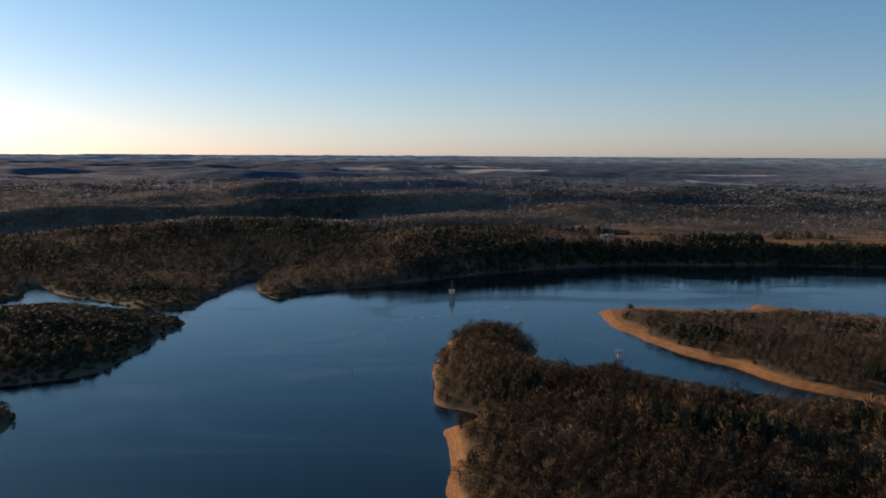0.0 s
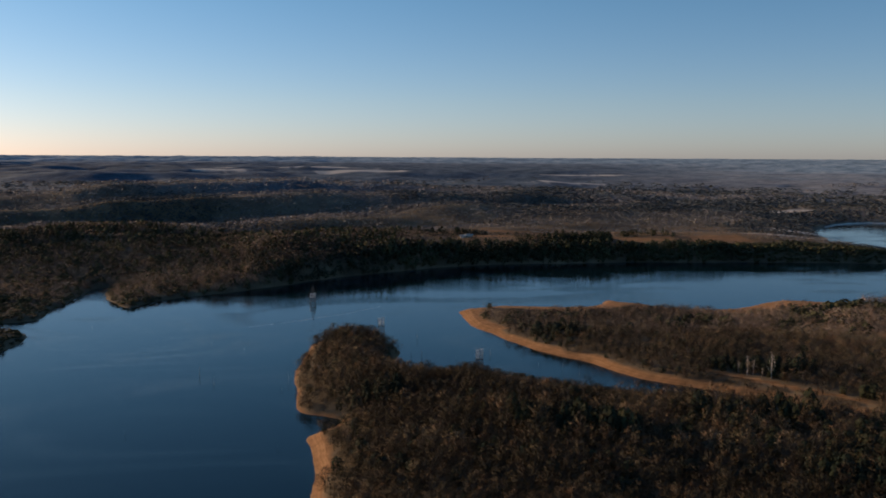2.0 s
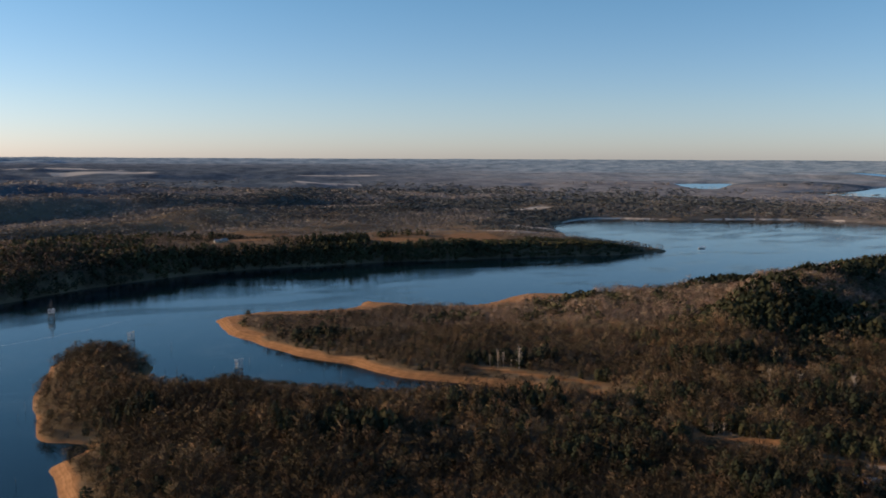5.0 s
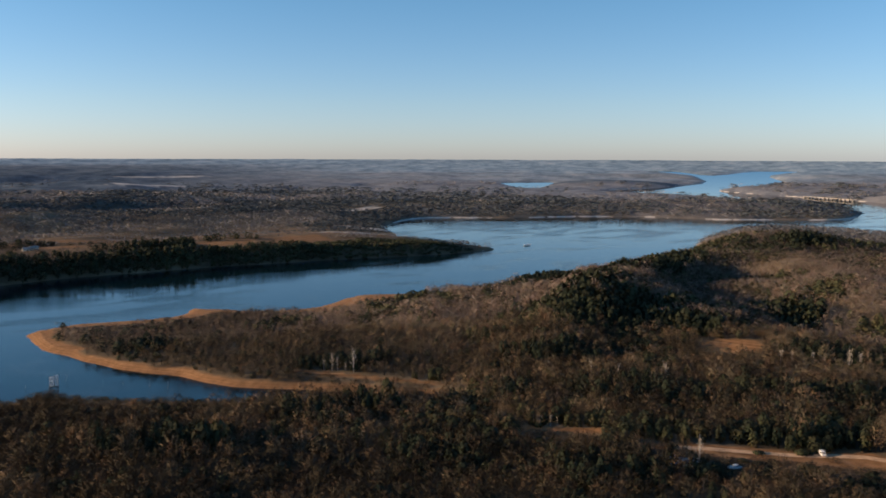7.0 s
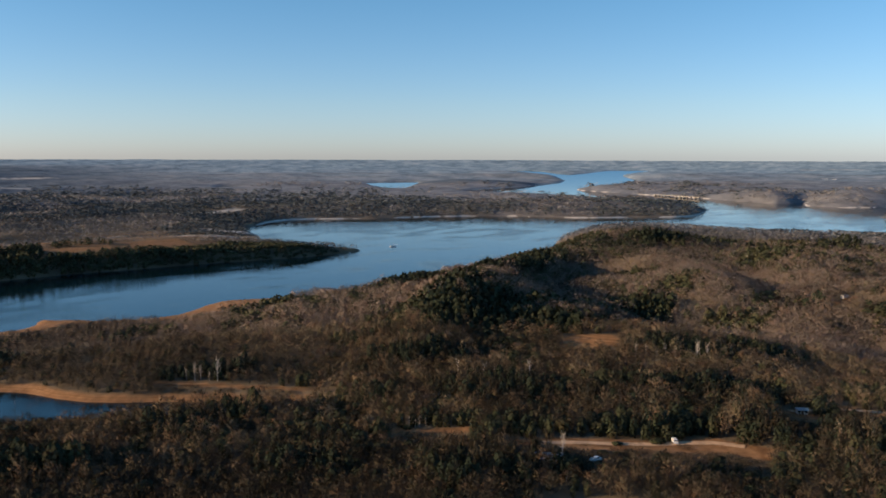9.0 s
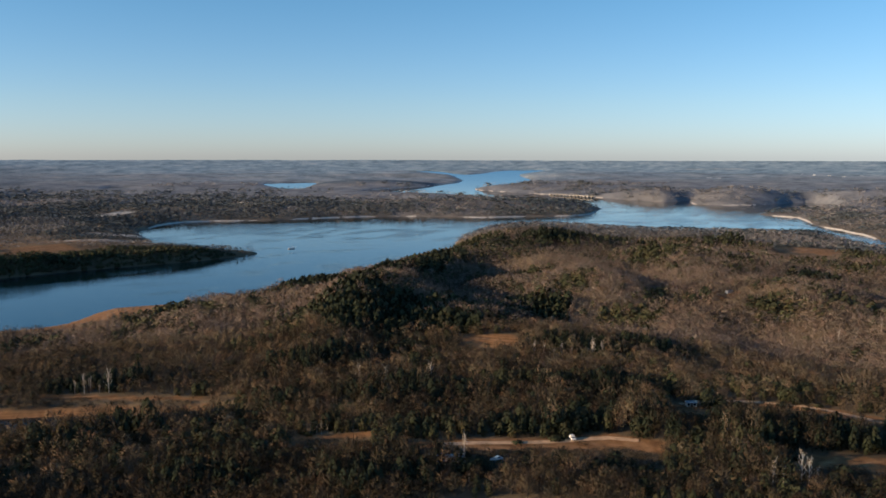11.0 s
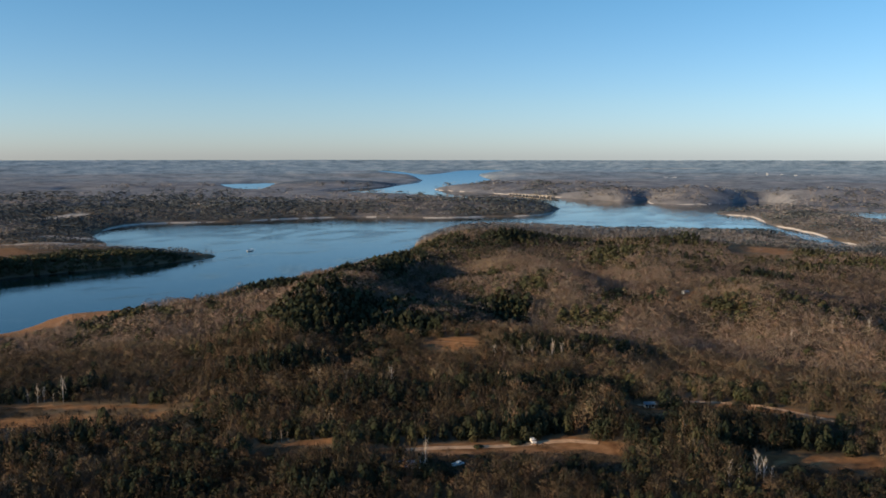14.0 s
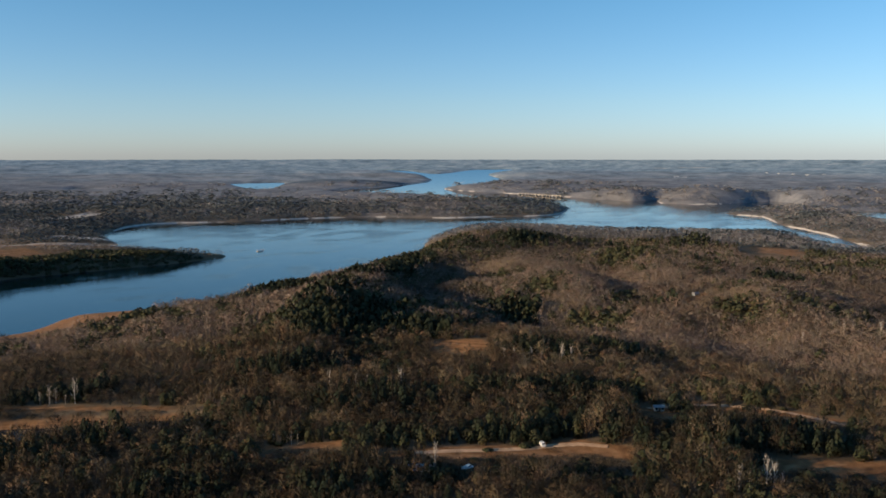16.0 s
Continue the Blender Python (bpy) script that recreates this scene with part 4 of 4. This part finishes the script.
FAR_HOUSES = [(33, 1049, 10), (191, 1038, -5), (200, 1052, 20), (-37, 1065, 0)]
for x, y, turn in FAR_HOUSES:
    house("farmhouse", x, y, turn, (9, 6, 2.7), SIDING, ROOF_GREY, "pale farmhouse with metal roof beyond the lake", "house", "farmhouses beyond the lake")
for n, (x, y) in enumerate([(6600, 1790), (6317, 1632), (6192, 1505), (6073, 1386), (6323, 1332), (5009, 1832), (5109, 1923)]):
    house("warehouse", x, y, 80 + 7 * n, (22 + 5 * n, 12, 4), WHITE_PAINT, ROOF_GREY, "long white warehouse far beyond the lake", "warehouse", "distant warehouses", 0.55)


def tarp_shelter(x, y, turn):
    t = empty("tarp_shelter", pose(x, y, ground_at(x, y), 0, 0, turn), "sagging pale blue tarpaulin shelter beside the trailer", "shelter")
    for sx in (-2.2, 2.2):
        for sy in (-1.6, 1.6):
            part("post", rod(bmesh.new(), (sx, sy, -0.3), (sx, sy, 2.3), 0.05), STEEL, t)
    bm = bmesh.new()
    bmesh.ops.create_grid(bm, x_segments=10, y_segments=8, size=1)
    for v in bm.verts:
        u, w = v.co.x, v.co.y
        v.co = Vector((u * 2.5, w * 1.9, 2.75 - 0.45 * abs(w) - 0.12 * math.cos(2.5 * u) + 0.05 * math.sin(7 * u + 3 * w)))
    bmesh.ops.solidify(bm, geom=bm.faces[:], thickness=0.03)
    part("tarpaulin", bm, TARP, t, "sagging pale blue tarpaulin")


tarp_shelter(257, 199, -35)
tarp_shelter(262, 204, 10)


# The road bridge far up the lake.
def road_bridge(a, b, deck_high):
    a, b = Vector(a), Vector(b)
    mid, long = (a + b) / 2, (b - a).length
    px, py, pz, k = (float(v) for v in drawn_in(mid.x, mid.y, 0.0))
    bridge = empty("road_bridge", pose(px, py, pz, 0, 0, math.degrees(math.atan2(b.y - a.y, b.x - a.x))) @ Matrix.Scale(k, 4), "long pale concrete road bridge on many piers over water", "bridge")
    part("deck", box(bmesh.new(), -long / 2, long / 2, -4.5, 4.5, deck_high, deck_high + 0.6, 0.05), CONCRETE, bridge)
    for s in (-1, 1):
        part("parapet", box(bmesh.new(), -long / 2, long / 2, s * 4.4 - 0.15, s * 4.4 + 0.15, deck_high + 0.6, deck_high + 1.1, 0.03), CONCRETE, bridge)
    for n in range(13):
        x = -long / 2 + 8 + n * (long - 16) / 12
        part("pier", box(bmesh.new(), x - 0.9, x + 0.9, -3.5, 3.5, -4, deck_high + 0.1, 0.1), CONCRETE, bridge, "pale concrete pier")


road_bridge((2580, 1535), (2495, 1318), 4.2)


# A motorboat and the trail behind it.
def motorboat(x, y, turn):
    boat = empty("motorboat", pose(x, y, 0.0, 0, 0, turn) @ Matrix.Scale(1.4, 4), "white motorboat under way on the open lake", "boat")
    bm = bmesh.new()
    rings = []
    for n in range(9):
        s = n / 8
        half, keel, edge = 1.25 * math.sqrt(max(0.0, 1 - s**3)), -0.35 + 0.6 * s**3, 0.75 + 0.3 * s
        rings.append([bm.verts.new((-3.2 + 6.4 * s, yy, zz)) for yy, zz in ((-half, edge), (-half * 0.8, 0.1 + keel * 0.3), (0, keel), (half * 0.8, 0.1 + keel * 0.3), (half, edge))])
    for r, q in zip(rings, rings[1:]):
        for i in range(4):
            bm.faces.new((r[i], q[i], q[i + 1], r[i + 1]))
        bm.faces.new((r[0], r[4], q[4], q[0]))
    bm.faces.new(rings[0])
    part("hull", bm, VAN_PAINT, boat)
    part("windscreen", box(bmesh.new(), 0.5, 0.6, -0.8, 0.8, 0.9, 1.5, 0.02), GLASS_DARK, boat, "dark glass windscreen")
    part("motor", box(bmesh.new(), -3.7, -3.2, -0.3, 0.3, 0.1, 1.1, 0.08), RUBBER, boat, "black outboard motor")


def foam_trail(points, wide, label):
    """A ragged ribbon of foam on the water through the points."""
    p = np.array(points, float)
    steps, bm, n = np.linspace(0, len(p) - 1, 24 * len(p)), bmesh.new(), 0
    x, y = np.interp(steps, range(len(p)), p[:, 0]), np.interp(steps, range(len(p)), p[:, 1])
    for i in range(len(steps) - 1):
        a, b = Vector((x[i], y[i], 0.03)), Vector((x[i + 1], y[i + 1], 0.03))
        side = Vector((-(b - a).y, (b - a).x, 0)).normalized()
        if random.random() < 0.72:
            w, off = wide * random.uniform(0.2, 0.6), wide * random.uniform(-0.4, 0.4)
            m = (a + b) / 2 + side * off
            bm.faces.new([bm.verts.new(q) for q in (m + (a - b) * 0.62, m - side * w * 0.5, m + (b - a) * 0.62, m + side * w * 0.5)])
    ob = part("foam_trail", bm, FOAM)
    tagged(ob, label, "foam", kind="stuff")


motorboat(826, 914, 160)
foam_trail([(829, 916), (838, 925), (852, 936)], 9.0, "white foam trail behind the motorboat")
foam_trail([(-42, 613), (-7, 633), (27, 655), (58, 685)], 0.9, "faint old boat trail on the calm lake")

# Dead trunks that stand in the shallows, and pale bare trunks in a clearing.
def dead_trunk(seed, high, mat, label, group):
    r = random.Random(seed)
    t = new("dead_tree")
    lean, bm = (r.uniform(-0.05, 0.05), r.uniform(-0.05, 0.05)), bmesh.new()
    rod(bm, (0, 0, -3), (lean[0] * high * 0.5, lean[1] * high * 0.5, high * 0.5), 0.13, 0.09, 7)
    rod(bm, (lean[0] * high * 0.5, lean[1] * high * 0.5, high * 0.5), (lean[0] * high * 1.3, lean[1] * high, high), 0.09, 0.03, 7)
    part("trunk", bm, mat, t)
    for n in range(4):
        a, h = r.uniform(0, 6.28), high * r.uniform(0.45, 0.9)
        part("branch", rod(bmesh.new(), (lean[0] * h, lean[1] * h, h), (lean[0] * h + math.cos(a) * 0.9, lean[1] * h + math.sin(a) * 0.9, h + 0.7), 0.05, 0.015, 5), mat, t)
    return tagged(t, label, "dead tree", group)


snags = [dead_trunk(3 + n, 5.0 + 1.6 * n, DEAD_WOOD, "bare grey dead trunk standing in the lake", "dead trunks in the lake") for n in range(3)]
SNAGS = [(54, 508), (60, 495), (65, 486), (73, 478), (72, 560), (145, 468), (126, 490), (-60, 480), (-50, 458), (-12, 478), (-14, 440), (-11, 455), (-9, 512), (-205, 412),
         (-197, 415), (26, 655), (-150, 622), (150, 452), (133, 476), (-13, 350), (-40, 540), (88, 500), (110, 505), (-80, 380), (-62, 560), (68, 505)]
for n, (x, y) in enumerate(SNAGS):
    m = pose(x, y, 0.0, 0, 0, 57 * n) @ Matrix.Scale(0.55 + 0.45 * ((n * 7) % 10) / 10, 4)
    if n < 3:
        snags[n].matrix_basis = m
    else:
        copy_thing(snags[n % 3], m)
        bpy.context.view_layer.update()
pale = dead_trunk(31, 8.5, PALE_BARK, "tall pale bare trunk at the edge of a clearing", "pale bare trunks")
for n, (x, y) in enumerate([(255, 274), (256, 271), (258, 269), (259, 267), (261, 265), (392, 116), (394, 118), (311, 62), (345, 92), (349, 87), (352, 84), (248, 178)]):
    m = pose(x, y, ground_at(x, y) - 0.1, 0, 0, 77 * n) @ Matrix.Scale((0.72 if n < 5 else 0.55) + 0.09 * (n * 3 % 5), 4)
    if n == 0:
        pale.matrix_basis = m
    else:
        copy_thing(pale, m)


# Pale-barked bare trees that stand singly or in rows among the brown ones.
def pale_tree(seed):
    r = random.Random(seed)
    t = new("pale_tree")
    bm = bmesh.new()
    rod(rod(bm, (0, 0, -0.4), (0.1, 0.05, 3.6), 0.20, 0.13, 6), (0.1, 0.05, 3.6), (0.0, 0.2, 7.6), 0.13, 0.03, 6)
    part("trunk", bm, PALE_BARK, t, "pale slender trunk")
    crown = bmesh.new()
    for n in range(11):
        a, h, far = 2.4 * n + r.uniform(-0.4, 0.4), 2.0 + 0.45 * n, r.uniform(0.8, 1.5) * (1.15 - 0.05 * n)
        elbow = Vector((math.cos(a) * far * 0.6, math.sin(a) * far * 0.6, h + 0.7))
        rod(crown, (0.05, 0.05, h), elbow, 0.08, 0.05, 4), rod(crown, elbow, elbow + Vector((math.cos(a) * far * 0.5, math.sin(a) * far * 0.5, 1.3)), 0.05, 0.02, 4)
        rod(crown, elbow, elbow + Vector((math.cos(a + 1) * 0.5, math.sin(a + 1) * 0.5, 1.1)), 0.05, 0.02, 4)
    part("branches", crown, PALE_BARK, t, "pale upswept bare branches")
    return tagged(t, "pale-barked bare tree standing out among brown woods", "tree", "pale bare trees")


PALE_TREES = [(421, 264), (426, 260), (429, 255), (432, 250), (436, 247), (439, 242), (444, 238), (448, 233), (454, 230), (231, 425), (234, 421), (237, 420),
              (240, 416), (243, 412), (332, 313), (337, 305), (340, 301), (344, 297), (347, 293), (354, 281), (357, 121), (361, 116), (319, 89), (322, 86),
              (321, 83), (326, 81), (325, 78), (329, 76), (622, 111), (621, 105), (632, 99), (625, 89), (599, 132), (606, 123), (270, 196), (339, 348)]
pale_models = [pale_tree(60 + n) for n in range(3)]
for n, (x, y) in enumerate(PALE_TREES):
    m = pose(x, y, ground_at(x, y) - 0.1, 0, 0, 67 * n) @ Matrix.Scale(0.8 + 0.1 * (n * 5 % 6), 4)
    if n < 3:
        pale_models[n].matrix_basis = m
    else:
        copy_thing(pale_models[n % 3], m)
        bpy.context.view_layer.update()


# Dirt roads laid on the ground.
def dirt_road(points, wide, label):
    p = np.array(points, float)
    s = np.linspace(0, len(p) - 1, 14 * len(p))
    x, y = np.interp(s, range(len(p)), p[:, 0]), np.interp(s, range(len(p)), p[:, 1])
    for _ in range(6):
        x[1:-1], y[1:-1] = (x[:-2] + x[1:-1] * 2 + x[2:]) / 4, (y[:-2] + y[1:-1] * 2 + y[2:]) / 4
    gx, gy = np.gradient(x), np.gradient(y)
    g = np.hypot(gx, gy)
    across = np.linspace(-1, 1, 5) * wide / 2
    vx, vy = x[:, None] - (gy / g)[:, None] * across, y[:, None] + (gx / g)[:, None] * across
    vz = height(vx, vy).reshape(vx.shape) + 0.22 - 0.05 * np.abs(across) / wide
    i, j = np.meshgrid(np.arange(len(x) - 1), np.arange(4), indexing="ij")
    f = np.stack([i * 5 + j, i * 5 + j + 1, i * 5 + j + 6, i * 5 + j + 5], -1).reshape(-1, 4)
    me = mesh_of("road", np.stack([vx.ravel(), vy.ravel(), vz.ravel()], -1), f[:, ::-1], [DIRT], True)
    tagged(new("road", me), label, "road", kind="structure")


dirt_road([(276, 214), (290, 200), (300, 189), (309, 180), (321, 171), (330, 162), (334, 150)], 4.5, "pale dry dirt road between the trees")
dirt_road([(402, 160), (412, 152), (421, 143), (427, 128), (428, 108), (426, 89), (424, 72)], 3.6, "pale dirt track on the wooded slope")
dirt_road([(452, 345), (478, 335), (504, 318), (530, 296)], 3.0, "pale dirt track along a clearing")


# Low pale banks along the far shores.
def far_banks():
    loop = WATERS[0]
    loop = np.concatenate([loop + (np.roll(loop, -1, 0) - loop) * s for s in (0, 0.25, 0.5, 0.75)], 1).reshape(-1, 2)
    n = np.roll(loop, -1, 0) - np.roll(loop, 1, 0)
    n = np.stack([n[:, 1], -n[:, 0]], -1) / np.maximum(np.hypot(n[:, 0], n[:, 1]), 1e-6)[:, None]
    probe = inland(loop[:, 0] + n[:, 0] * 12, loop[:, 1] + n[:, 1] * 12)
    n = n * np.where(probe > 0, 1, -1)[:, None]
    lo, hi = np.full(len(loop), -14.0), np.full(len(loop), 14.0)
    for _ in range(12):
        m = (lo + hi) / 2
        dry = inland(loop[:, 0] + n[:, 0] * m, loop[:, 1] + n[:, 1] * m) > 0
        lo, hi = np.where(dry, lo, m), np.where(dry, m, hi)
    shore, d = loop + n * hi[:, None], np.hypot(loop[:, 0], loop[:, 1])
    runs, run = [], []
    for i in range(len(loop)):
        keep = 1150 < d[i] < 5200 and loop[i][0] > 720 and math.sin(i * 0.23) + 0.6 * math.sin(i * 0.61) > -1.0
        if keep:
            run.append(i)
        if run and (not keep or i == len(loop) - 1):
            runs.append(run)
            run = []
    for run in runs:
        if len(run) < 2:
            continue
        rows = []
        taper = np.clip(np.minimum(np.arange(len(run)), np.arange(len(run))[::-1]) / 2.5, 0.12, 1.0) * (0.7 + 0.5 * np.sin(np.arange(len(run)) * 1.7) ** 2)
        for off, z in ((-1.0, -0.4), (0.8, 0.7), (2.4, 1.5), (4.0, 1.9)):
            p = shore[run] + n[run] * off
            rows.append(np.stack(drawn_in(p[:, 0], p[:, 1], np.where(z > 0, z * taper, z))[:3], -1))
        v, w = np.stack(rows, 1).reshape(-1, 3), len(run)
        i, j = np.meshgrid(np.arange(w - 1), np.arange(3), indexing="ij")
        f = np.stack([i * 4 + j, i * 4 + j + 1, i * 4 + j + 5, i * 4 + j + 4], -1).reshape(-1, 4)
        tagged(new("bank", mesh_of("bank", v, f, [PALE_SOIL], True)), "pale eroded bank along the far lake shore", "bank", kind="structure")


far_banks()


def tree_parts(tris, trunk_count):
    """The corners of a tree's trunk and of its crown."""
    return tris[:trunk_count].reshape(-1, 3), tris[trunk_count:].reshape(-1, 3)


def single_trees():
    """Trees that stand singly as things, in the two stretches of wood that lie nearest."""
    x1, y1, z1, _ = wooded(*spots(262, 277, 4.5, 0.0, -40, 0))
    x2, y2, z2, _ = wooded(*spots(297, 310, 4.3, 0.0, -82, -52.5))
    xs, ys, zs = np.r_[x1, x2], np.r_[y1, y2], np.r_[z1, z2]
    green = rng.uniform(0, 1, len(xs)) < evergreen_share(xs, ys)
    models = []
    for n in range(8):
        cedar_kind = n >= 5
        t = new("cedar_tree" if cedar_kind else "oak_tree")
        tris = cedar(120 + n, 80, 0.27) if cedar_kind else bare_tree(100 + n, 12, 320, 0.55, 0.34, 0.10)
        trunk, crown = tree_parts(tris, 3) if not cedar_kind else (None, tris.reshape(-1, 3))
        part("trunk", rod(bmesh.new(), (0, 0, -0.05), (0, 0, 0.75), 0.018, 0.005, 7), BARK, t, "brown tapered trunk")
        tone = np.full(len(crown), 0.13 + 0.08 * n if not cedar_kind else 0.2 + 0.2 * (n - 5))
        crown, out = crown_normals(crown.reshape(-1, 3, 3))
        c = new("crown", mesh_of("crown", crown.reshape(-1, 3), np.arange(crown.size // 3).reshape(-1, 3), [NEEDLES if cedar_kind else BARE_WOOD], True, None, out.reshape(-1, 3), tone=tone))
        c.parent = t
        tagged(t, "small dark green cedar tree in the winter woods" if cedar_kind else "leafless brown oak tree with a rounded twiggy crown", "tree", "cedar trees" if cedar_kind else "oak trees")
        models.append(t)
    used = set()
    for x, y, z, g in list(zip(xs, ys, zs, green))[:300]:
        n = int(rng.integers(5, 8) if g else rng.integers(0, 5))
        h = float(rng.uniform(6.3, 10.2)) * (0.72 if g else 1.0)
        m = Matrix.LocRotScale((x, y, z - 0.1), Euler((0, 0, rng.uniform(0, 6.28))), (h * 1.1, h * 1.1, h))
        if n in used:
            copy_thing(models[n], m @ Matrix.Diagonal([1 / s for s in models[n].scale]).to_4x4())
        else:
            used.add(n)
            models[n].matrix_basis = m


single_trees()

woods("bare", "near winter woodland", 279, 311, 4.7, 0.0, -52, 31, NEAR_BARE, NEAR_GREEN)
woods("bare", "near winter woodland", 311, 560, 4.7, 0.0, -86, 31, NEAR_BARE, NEAR_GREEN)
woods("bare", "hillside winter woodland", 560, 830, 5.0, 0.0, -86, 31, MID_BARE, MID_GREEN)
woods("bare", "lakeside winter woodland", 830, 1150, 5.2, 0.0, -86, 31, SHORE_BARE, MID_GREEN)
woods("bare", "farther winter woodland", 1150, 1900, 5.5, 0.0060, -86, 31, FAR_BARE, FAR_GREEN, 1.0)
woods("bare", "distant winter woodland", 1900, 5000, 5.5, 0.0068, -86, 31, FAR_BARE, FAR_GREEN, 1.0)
woods("bare", "outlying winter woodland", 40, 900, 15.0, 0.02, 33, 272, FAR_BARE, FAR_GREEN)
